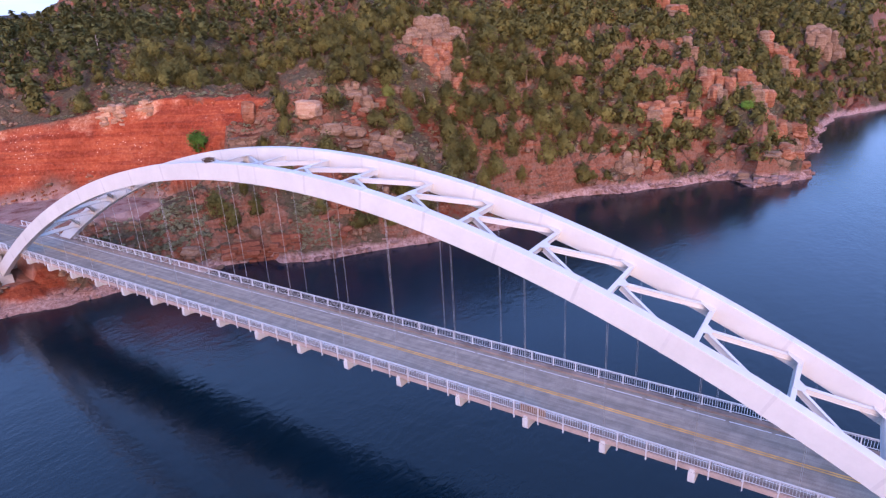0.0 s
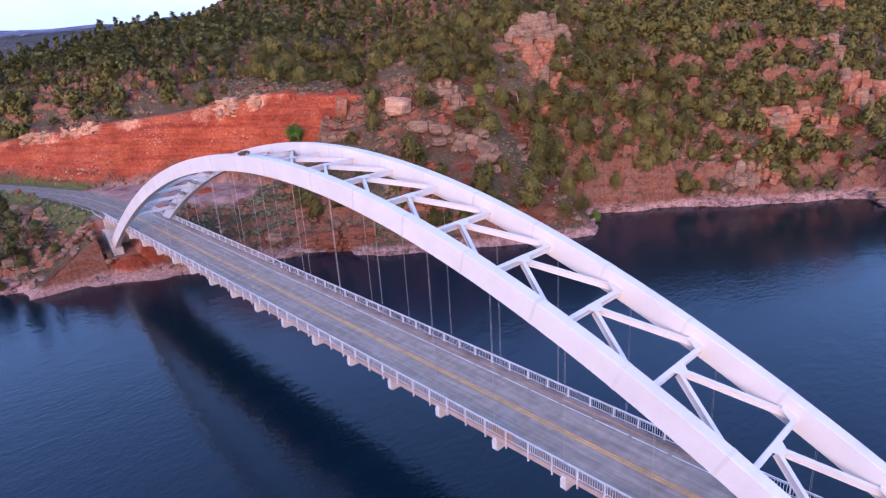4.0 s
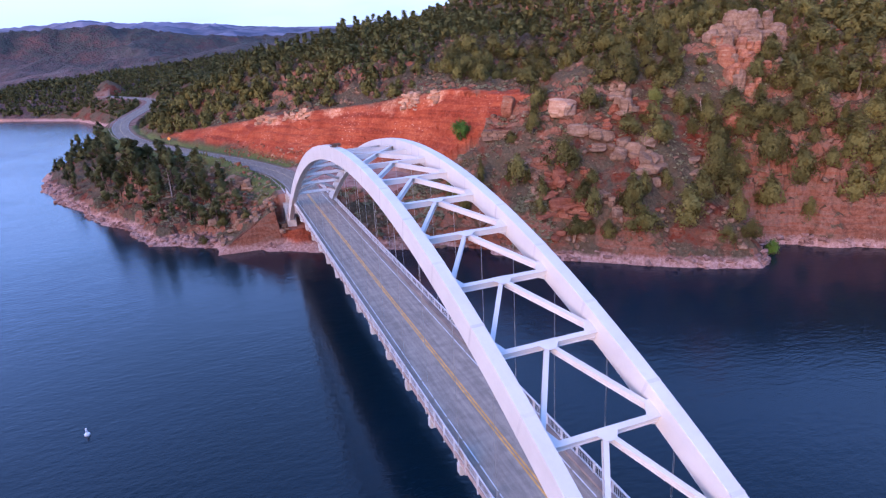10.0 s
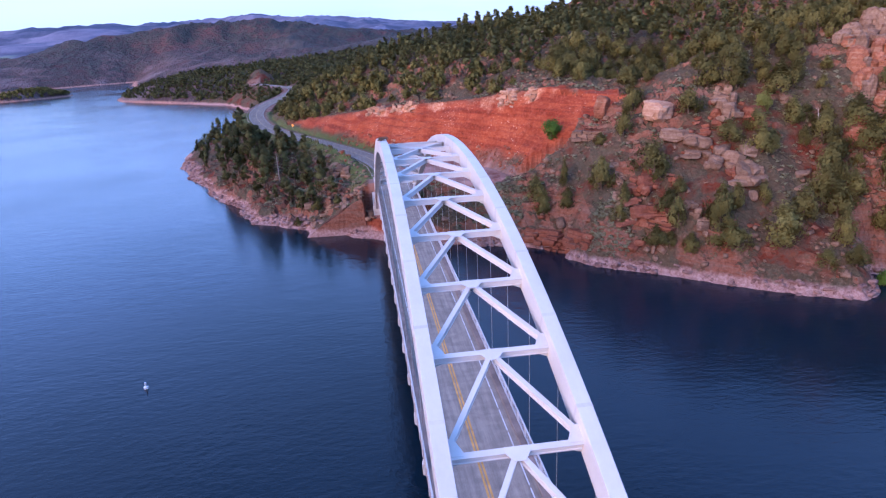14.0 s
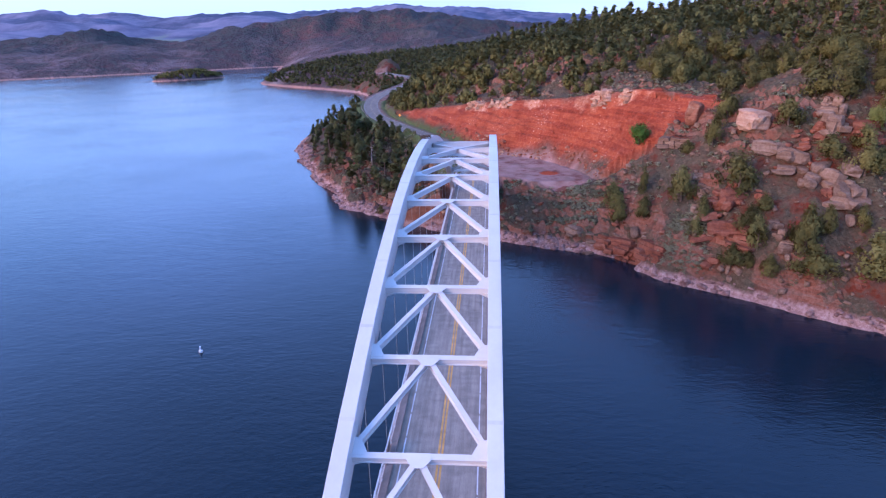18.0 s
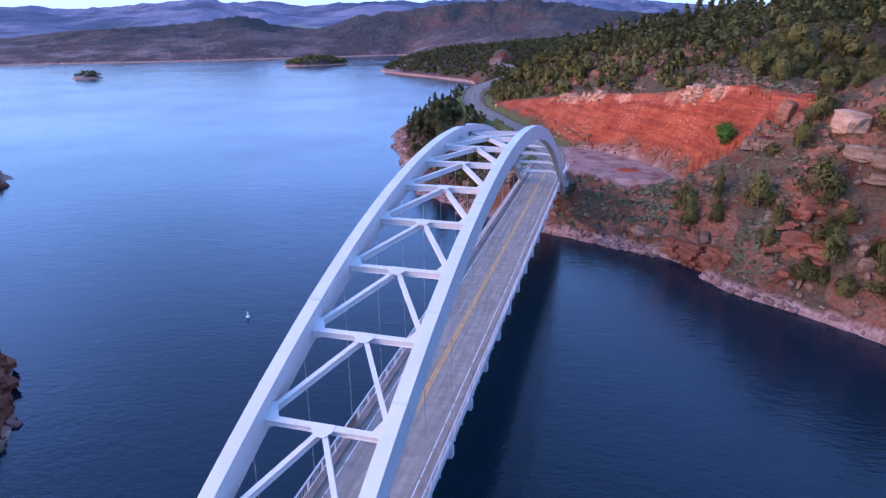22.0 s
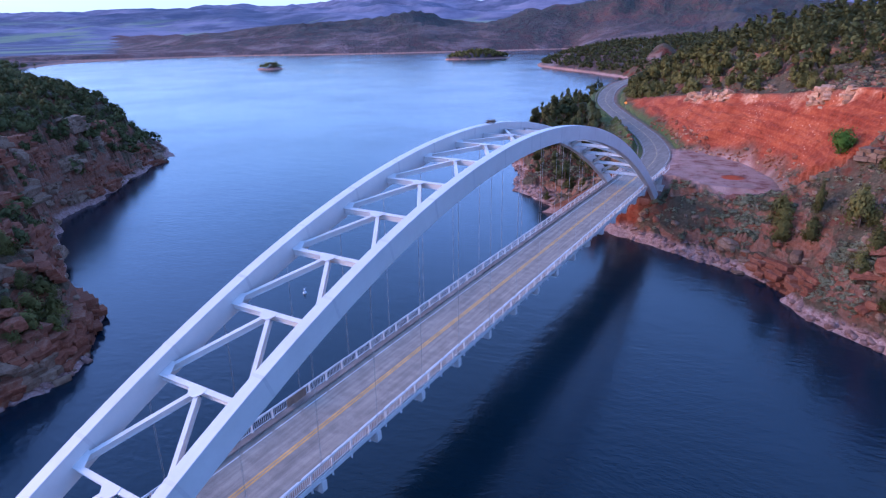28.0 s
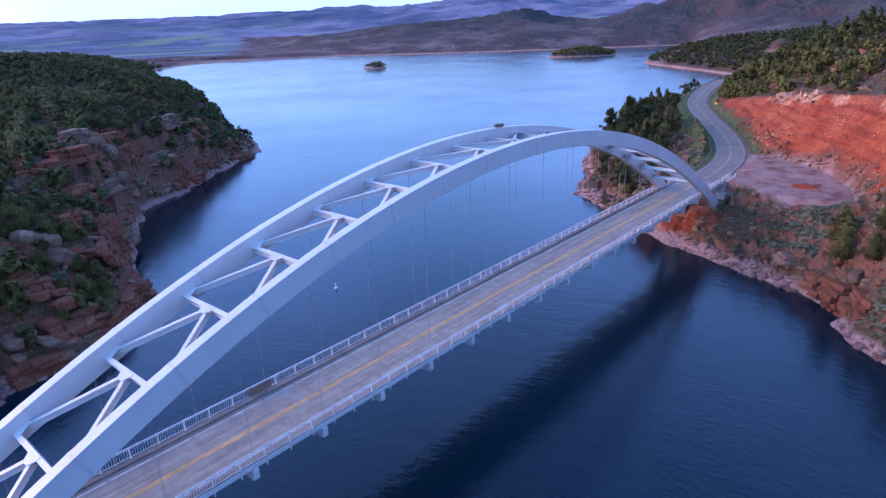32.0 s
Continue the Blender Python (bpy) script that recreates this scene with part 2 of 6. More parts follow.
    nt.links.new(p, spot.inputs[0])
    spot.inputs[1].default_value = (95.5, -22.4, 13.0)
    gravel = mix(nt, remap(nt, math_node(nt, "ADD", spot.outputs["Value"], math_node(nt, "MULTIPLY", n3, 3.0)), 4.6, 3.9), gravel, (0.33, 0.055, 0.016))
    verge = ramp(nt, n3, (0.35, (0.050, 0.075, 0.016)), (0.65, (0.105, 0.112, 0.040)))
    col = mix(nt, zs.outputs[2], col, gravel)
    al = nt.nodes.new("ShaderNodeAttribute")
    al.attribute_name = "verge"
    col = mix(nt, math_node(nt, "MULTIPLY", al.outputs["Fac"], remap(nt, n2, 0.28, 0.46)), col, verge)
    # bleached band left by the lake's changing level
    lev = math_node(nt, "ADD", pos.outputs[2], math_node(nt, "MULTIPLY", math_node(nt, "SUBTRACT", n2, 0.5), 3.0))
    band = remap(nt, lev, 2.3, 1.2)
    shore = ramp(nt, n3, (0.3, (0.17, 0.085, 0.066)), (0.5, (0.30, 0.18, 0.15)), (0.72, (0.43, 0.31, 0.27)))
    col = mix(nt, band, col, shore)
    nt.links.new(col, b.inputs["Base Color"])
    h = math_node(nt, "ADD", math_node(nt, "MULTIPLY", n2, 1.0), math_node(nt, "MULTIPLY", n3, 0.5))
    bump(nt, b, h, 0.8, 0.9)
    return m


GROUND = ground_material()


def far_material():
    """Wooded slopes kilometres off."""
    m, nt, b = mat("distant_wooded_slope", 0.95)
    p = place(nt)
    n1, n2, n3 = noisy(nt, p, 0.0016, 5.0), noisy(nt, p, 0.012, 6.0, 0.7), noisy(nt, p, 0.10, 4.0, 0.7)
    wood = ramp(nt, n3, (0.42, (0.016, 0.022, 0.022)), (0.60, (0.060, 0.062, 0.052)))
    bare = ramp(nt, n2, (0.35, (0.090, 0.042, 0.038)), (0.52, (0.140, 0.080, 0.074)), (0.68, (0.19, 0.150, 0.140)))
    w = ramp(nt, math_node(nt, "ADD", math_node(nt, "MULTIPLY", n1, 0.40), math_node(nt, "MULTIPLY", n2, 0.60)), (0.39, (0, 0, 0)), (0.47, (1, 1, 1)))
    w = mix(nt, 0.30, w, ramp(nt, n3, (0.45, (0, 0, 0)), (0.52, (1, 1, 1))))
    pos = nt.nodes.new("ShaderNodeSeparateXYZ")
    nt.links.new(p, pos.inputs[0])
    w = math_node(nt, "SUBTRACT", w, math_node(nt, "MULTIPLY", remap(nt, pos.outputs[2], 70.0, 8.0), remap(nt, n2, 0.44, 0.56, 0.0, 0.8)), True)
    rim = remap(nt, pos.outputs[2], 2.6, 1.2)
    col = mix(nt, rim, mix(nt, w, bare, wood), (0.34, 0.19, 0.14))
    nt.links.new(col, b.inputs["Base Color"])
    bump(nt, b, math_node(nt, "ADD", n2, math_node(nt, "MULTIPLY", n3, 0.25)), 0.9, 26.0)
    return m


FAR = far_material()


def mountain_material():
    """Sage plateaus ten kilometres off, haze put into their pale blue colour, and fields."""
    m, nt, b = mat("hazed_sage_mountain_slope", 0.95)
    p = place(nt)
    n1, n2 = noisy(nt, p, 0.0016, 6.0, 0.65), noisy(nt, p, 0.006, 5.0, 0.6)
    # blue-grey distance haze mixed into both the open and the wooded slope colours
    hazy_sage = ramp(nt, n2, (0.38, (0.10, 0.102, 0.150)), (0.62, (0.18, 0.172, 0.228)))
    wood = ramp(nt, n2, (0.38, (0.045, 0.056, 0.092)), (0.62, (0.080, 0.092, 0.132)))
    col = mix(nt, ramp(nt, n1, (0.44, (0, 0, 0)), (0.54, (1, 1, 1))), hazy_sage, wood)
    pos = nt.nodes.new("ShaderNodeSeparateXYZ")
    nt.links.new(p, pos.inputs[0])
    st = node(nt, "ShaderNodeMapping")
    st.inputs["Scale"].default_value = (0.0012, 0.004, 0.0)
    st.inputs["Rotation"].default_value = (0, 0, radians(-40))
    nt.links.new(p, st.inputs["Vector"])
    field = math_node(nt, "MULTIPLY", remap(nt, pos.outputs[2], 100.0, 60.0), remap(nt, noisy(nt, st.outputs[0], 1.6, 4.0), 0.53, 0.60, 0.0, 0.7))
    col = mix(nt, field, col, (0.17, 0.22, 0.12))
    nt.links.new(col, b.inputs["Base Color"])
    bump(nt, b, n2, 0.45, 30.0)
    return m


MOUNTAIN = mountain_material()


def water_material():
    m, nt, b = mat("dark_lake_water", 0.12)
    p = place(nt)
    st = node(nt, "ShaderNodeMapping")
    st.inputs["Scale"].default_value = (1.0, 0.5, 1.0)
    st.inputs["Rotation"].default_value = (0, 0, radians(25))
    nt.links.new(p, st.inputs["Vector"])
    w1, w2 = noisy(nt, st.outputs[0], 1.1, 3.0), noisy(nt, st.outputs[0], 0.25, 3.0)
    nt.links.new(ramp(nt, noisy(nt, p, 0.010, 4.0), (0.35, (0.0022, 0.0084, 0.0130)), (0.65, (0.0032, 0.0126, 0.0230))), b.inputs["Base Color"])
    b.inputs["IOR"].default_value = 1.33
    nt.links.new(ramp(nt, noisy(nt, p, 0.012, 4.0), (0.35, (0.10,) * 3), (0.65, (0.2,) * 3)), b.inputs["Roughness"])
    bump(nt, b, math_node(nt, "ADD", w1, math_node(nt, "MULTIPLY", w2, 1.2)), 0.25, 0.25)
    return m


WATER = water_material()


def leaf_material(name, lo, hi, per_island=True):
    m, nt, b = mat(name, 0.85)
    geo = nt.nodes.new("ShaderNodeNewGeometry")
    col = ramp(nt, geo.outputs["Random Per Island"], (0.0, lo), (1.0, hi))
    p = place(nt)
    col = mix(nt, 0.68, col, ramp(nt, noisy(nt, p, 0.17, 3.0), (0.36, lo), (0.64, hi)))
    col = random_tint(nt, col, 0.30)
    nt.links.new(col, b.inputs["Base Color"])
    thin_leaf = nt.nodes.new("ShaderNodeBsdfTranslucent")
    nt.links.new(col, thin_leaf.inputs["Color"])
    both = nt.nodes.new("ShaderNodeMixShader")
    both.inputs[0].default_value = 0.18
    nt.links.new(b.outputs[0], both.inputs[1])
    nt.links.new(thin_leaf.outputs[0], both.inputs[2])
    nt.links.new(both.outputs[0], nt.nodes["Material Output"].inputs[0])
    return m


JUNIPER_LEAF = leaf_material("juniper_foliage", (0.064, 0.064, 0.019), (0.168, 0.146, 0.042))
PINE_LEAF = leaf_material("pine_needles", (0.048, 0.055, 0.020), (0.124, 0.122, 0.043))
FRESH_LEAF = leaf_material("fresh_green_leaves", (0.055, 0.125, 0.018), (0.150, 0.255, 0.040))
GOLD_LEAF = leaf_material("yellow_green_foliage", (0.14, 0.154, 0.035), (0.266, 0.266, 0.07))
SAGE_LEAF = leaf_material("grey_sage_foliage", (0.125, 0.125, 0.068), (0.27, 0.26, 0.155))


def rock_material(name, lo, mid, hi):
    m, nt, b = mat(name, 0.92)
    p = place(nt)
    st = node(nt, "ShaderNodeMapping")
    st.inputs["Scale"].default_value = (0.12, 0.12, 1.3)
    nt.links.new(p, st.inputs["Vector"])
    s, f = noisy(nt, st.outputs[0], 1.0, 5.0), noisy(nt, p, 1.6, 6.0, 0.7)
    col = ramp(nt, math_node(nt, "ADD", math_node(nt, "MULTIPLY", s, 0.5), math_node(nt, "MULTIPLY", f, 0.5)), (0.35, lo), (0.5, mid), (0.66, hi))
    nt.links.new(random_tint(nt, col, 0.22), b.inputs["Base Color"])
    bump(nt, b, f, 0.7, 0.25)
    return m


ROCK = rock_material("pink_sandstone", (0.110, 0.062, 0.038), (0.200, 0.122, 0.078), (0.280, 0.196, 0.136))
ROCK_RED = rock_material("red_sandstone", (0.11, 0.036, 0.020), (0.20, 0.070, 0.038), (0.26, 0.14, 0.09))
CLIFF = rock_material("orange_red_cliff", (0.13, 0.046, 0.025), (0.265, 0.105, 0.055), (0.31, 0.195, 0.130))
ROCK_TAN = rock_material("tan_sandstone", (0.22, 0.105, 0.060), (0.36, 0.205, 0.125), (0.45, 0.31, 0.21))
ROCK_SHORE = rock_material("bleached_shore_stone", (0.13, 0.064, 0.050), (0.235, 0.135, 0.110), (0.37, 0.255, 0.22))


# ---- small builders ----
def mesh_from(name, verts, faces, material, smooth=False):
    me = bpy.data.meshes.new(name)
    me.from_pydata([tuple(v) for v in verts], [], faces)
    me.materials.append(material)
    if smooth:
        me.polygons.foreach_set("use_smooth", [True] * len(me.polygons))
    me.update()
    return me


def part(name, data, material, parent, label=""):
    """One mesh object under a thing or a part; data is a bmesh or a mesh."""
    if isinstance(data, bmesh.types.BMesh):
        me = bpy.data.meshes.new(name)
        bmesh.ops.recalc_face_normals(data, faces=data.faces)
        data.to_mesh(me)
        data.free()
        me.materials.append(material)
        data = me
    ob = new(name, data)
    ob.parent = parent
    return tagged(ob, label)


def box(bm, x0, x1, y0, y1, z0, z1, m=None):
    vs = [bm.verts.new(Vector(c) if m is None else m @ Vector(c)) for c in
          ((x0, y0, z0), (x1, y0, z0), (x1, y1, z0), (x0, y1, z0), (x0, y0, z1), (x1, y0, z1), (x1, y1, z1), (x0, y1, z1))]
    for f in ((0, 3, 2, 1), (4, 5, 6, 7), (0, 1, 5, 4), (1, 2, 6, 5), (2, 3, 7, 6), (3, 0, 4, 7)):
        bm.faces.new([vs[i] for i in f])
    return vs


def tube(bm, a, b, r0, r1=None, n=6):
    a, b = Vector(a), Vector(b)
    q = (b - a).to_track_quat("Z", "Y")
    rings = []
    for c, r in ((a, r0), (b, r0 if r1 is None else r1)):
        rings.append([bm.verts.new(c + q @ Vector((r * math.cos(t * math.tau / n), r * math.sin(t * math.tau / n), 0))) for t in range(n)])
    for i in range(n):
        bm.faces.new((rings[0][i], rings[0][(i + 1) % n], rings[1][(i + 1) % n], rings[1][i]))
    bm.faces.new(rings[0][::-1])
    bm.faces.new(rings[1])


# ---- lie of the land ----
def hash2(ix, iy, seed):
    h = (ix.astype(np.int64) * 374761393 + iy.astype(np.int64) * 668265263 + seed * 974711) & 0x7FFFFFFF
    h = ((h ^ (h >> 13)) * 1274126177) & 0x7FFFFFFF
    return ((h ^ (h >> 16)) & 0xFFFF) / 65535.0


def vnoise(x, y, seed=0):
    ix, iy = np.floor(x), np.floor(y)
    fx, fy = x - ix, y - iy
    fx, fy = fx * fx * (3 - 2 * fx), fy * fy * (3 - 2 * fy)
    a, b_, c, d = hash2(ix, iy, seed), hash2(ix + 1, iy, seed), hash2(ix, iy + 1, seed), hash2(ix + 1, iy + 1, seed)
    return (a * (1 - fx) + b_ * fx) * (1 - fy) + (c * (1 - fx) + d * fx) * fy


def fbm(x, y, octaves=4, seed=0):
    v, a = 0.0, 0.5
    for o in range(octaves):
        v = v + a * (vnoise(x * 2 ** o + 17.3 * o, y * 2 ** o - 9.1 * o, seed + o) - 0.5)
        a *= 0.5
    return v


def blocks(x, y, seed):
    """Cells of broken rock: a random number for each cell, and the distance to its edge."""
    ix, iy = np.floor(x), np.floor(y)
    d1, d2, val = np.full(x.shape, 9.0), np.full(x.shape, 9.0), np.zeros(x.shape)
    for i in (-1, 0, 1):
        for j in (-1, 0, 1):
            cx, cy = ix + i, iy + j
            d = np.hypot(cx + hash2(cx, cy, seed) - x, cy + hash2(cx, cy, seed + 7) - y)
            near = d < d1
            d2 = np.where(near, d1, np.minimum(d2, d))
            val = np.where(near, hash2(cx, cy, seed + 13), val)
            d1 = np.where(near, d, d1)
    return val, d2 - d1


# the lake's shore: cove side, lake side, far side, cape side, near side
SHORE = [(-110, -420), (-73, -323), (-53, -291), (-50, -238), (-53, -207), (-43, -203), (-54, -167), (-39, -148), (-31, -156), (-11, -134),
         (4, -121), (16, -108), (21, -97), (12, -91), (10, -86), (14, -77), (25, -63), (36, -52), (43, -41), (56, -39), (64, -20),
         (69, -10), (75, 5), (88, 22), (96, 34), (107, 45), (125, 51), (145, 64), (165, 71), (185, 81), (228, 95)]
SHORE += [(262, 100), (310, 84), (380, 82), (450, 88), (490, 101), (560, 130), (640, 215), (700, 280), (745, 300), (800, 290), (900, 325), (1000, 350),
          (1090, 394), (1250, 439), (1150, 530), (1072, 606), (990, 680), (913, 765), (850, 870), (792, 960), (720, 1010), (647, 1039)]
SHORE += [(515, 1033), (440, 980), (385, 920), (330, 780), (260, 640), (215, 500), (202, 436), (160, 370), (128, 290), (110, 235), (91, 199),
          (51, 172), (31, 156), (12, 146), (-2, 124), (-14, 96), (-21, 75), (-36, 57), (-54, 55), (-66, 40), (-74, 15), (-76, -20),
          (-90, -80), (-120, -180), (-170, -330), (-200, -480)]
ISLANDS = [(540, 590, 20, 9, 2.0), (852, 446, 60, 22, 4.5)]
ROAD = [(88, 0, 13.0), (100, 0.2, 13.0), (115, 1.6, 13.0), (130, 5.2, 13.0), (150, 12.6, 13.1), (175, 24.4, 13.2), (200, 37.0, 13.4), (235, 53, 13.8),
        (265, 62, 14.6), (290, 66.5, 15.8), (315, 67.5, 16.8), (345, 65, 17.5), (400, 60, 18.0), (450, 59, 18.3), (485, 65, 18.5), (530, 85, 18.7), (572, 108, 19)]
# upper edge of the road cut, and the foot of it
CUT_TOP = [(70, -65, 35.5), (74.7, -62.4, 35.9), (85.5, -54.8, 35.6), (98.4, -47.7, 37), (112.8, -36.5, 34.2), (135.5, -25, 31), (148.5, -14.5, 29.5), (169.8, 1.1, 26.7), (195, 16.5, 22.6), (222.7, 31.9, 18.8), (238, 43, 15)]
CUT_FOOT = [(236, 46), (200, 30.5), (175, 18), (150, 6), (130, -1.2), (128, -3), (126, -11), (116, -22), (98, -31), (90, -31), (86, -35), (79, -47), (72, -58)]
SCAR = [(97, -46), (88, -54), (79, -60), (75, -58)]
LOT = [(92, -5), (128, -3), (126, -11), (116, -22), (98, -31), (88, -33.5), (81.5, -29), (80.5, -23.5), (86, -17), (89.5, -12)]


def seg_distance(x, y, pts, closed):
    """Distance to a polyline, and where along it the nearest point lies."""
    best, where = np.full(x.shape, 1e9), np.zeros(x.shape)
    n = len(pts)
    for i in range(n if closed else n - 1):
        (ax, ay), (bx, by) = pts[i][:2], pts[(i + 1) % n][:2]
        dx, dy = bx - ax, by - ay
        t = np.clip(((x - ax) * dx + (y - ay) * dy) / (dx * dx + dy * dy), 0, 1)
        d = np.hypot(x - ax - t * dx, y - ay - t * dy)
        near = d < best
        best, where = np.where(near, d, best), np.where(near, i + t, where)
    return best, where


def inside(x, y, pts):
    res = np.zeros(x.shape, bool)
    n = len(pts)
    for i in range(n):
        (ax, ay), (bx, by) = pts[i][:2], pts[(i + 1) % n][:2]
        if ay == by:
            continue
        res ^= ((ay > y) != (by > y)) & (x < (bx - ax) * (y - ay) / (by - ay) + ax)
    return res


# knolls and hollows that shape the hillside: x, y, height of the ground there
HILL = [p for p in CUT_TOP[1:10]] + [(107, -52, 39), (128, -40, 37), (150, -30, 36), (172, -14, 33), (200, 2, 30),
        (72, -74, 40), (77, -98, 47), (139, -81, 53), (145, -58, 47), (260, -4, 43.5), (260, 12, 39), (258, 27, 33.5), (262, 42, 25), (350, 30, 36), (430, 44, 34), (480, 50, 36), (73, -104, 50), (58, -122, 50), (42, -107, 33), (49, -86, 32), (58, -65, 30), (47, -69, 24), (39, -82, 20),
        (34, -67, 13), (51, -57, 20), (56, -40, 8.5), (66, -25, 4), (44, -41, 2.5), (78, -25, 13), (30, -112, 29)]
CAPE = [(-2, 119, 21), (57, 285, 31), (30, 320, 42), (62, 352, 40), (95, 400, 35), (84, 250, 26), (80, 206, 9), (87, 204, 4), (74, 214, 15), (-26, 106, 22), (-35, 73, 12.5), (-22, 82, 7), (-43, 63, 4), (-60, 90, 27), (20, 190, 33)]


def profile(x, y, d):
    """The height that the distance from the shore alone gives."""
    east = np.interp(d, [-30, -4, 0, 3, 12, 30, 60, 95, 140, 220, 400, 900], [-12, -2.5, 0, 1.8, 5.5, 13, 27, 42, 53, 64, 78, 90])
    cove = np.interp(d, [-30, -4, 0, 3, 12, 20, 38, 55, 75, 110, 160, 400, 900], [-12, -2.5, 0, 2.6, 12, 20.5, 37, 46, 54, 64, 73, 96, 110])
    c = np.clip((-105 - y) / 40, 0, 1)
    east = east * (1 - c) + cove * c
    cape = np.interp(d, [-30, -4, 0, 2.5, 4, 8, 9.5, 13, 15, 30, 60, 120, 300, 900], [-12, -2.5, 0, 1.0, 4.8, 6.0, 9.5, 10.5, 13, 17, 24, 31, 38, 45])
    west = np.interp(d, [-30, -4, 0, 4, 15, 60, 900], [-12, -2.5, 0, 3, 9, 16, 40])
    spit = np.interp(d, [-30, -4, 0, 6, 40, 90, 200, 500], [-12, -2.5, 0, 3.5, 17, 27, 40, 85])
    c = np.clip((y - 30) / 20, 0, 1) * np.clip((170 - x + (y - 30) * 0.5) / 40, 0, 1) * (x < 400)
    w = np.clip((-60 - x) / 12, 0, 1) * np.clip((60 - y) / 10, 0, 1)
    s = np.clip((x - 300) / 120, 0, 1)
    pen = np.clip((x - 66) / 8, 0, 1) * np.clip((330 - x) / 40, 0, 1) * np.clip((y + 0.55 * (110 - x) + 2) / 12, 0, 1)
    low = np.interp(d, [-30, -4, 0, 4, 15, 40, 90], [-12, -2.5, 0, 2.2, 7.0, 14, 24])
    h = east * (1 - s) + spit * s
    h = h * (1 - pen) + np.minimum(h, low) * pen
    h = h * (1 - c) + cape * c
    return h * (1 - w) + west * w


def knots(points, reach):
    p = np.array(points, float)
    d, _ = seg_distance(p[:, 0], p[:, 1], SHORE, True)
    d = np.where(inside(p[:, 0], p[:, 1], SHORE), -d, d)
    miss = p[:, 2] - profile(p[:, 0], p[:, 1], d)
    k = np.exp(-((p[:, None, 0] - p[None, :, 0]) ** 2 + (p[:, None, 1] - p[None, :, 1]) ** 2) / reach ** 2)
    return p, np.linalg.solve(k + 0.08 * np.eye(len(p)), miss), reach


KNOTS = [knots(HILL, 26.0), knots(CAPE, 36.0)]


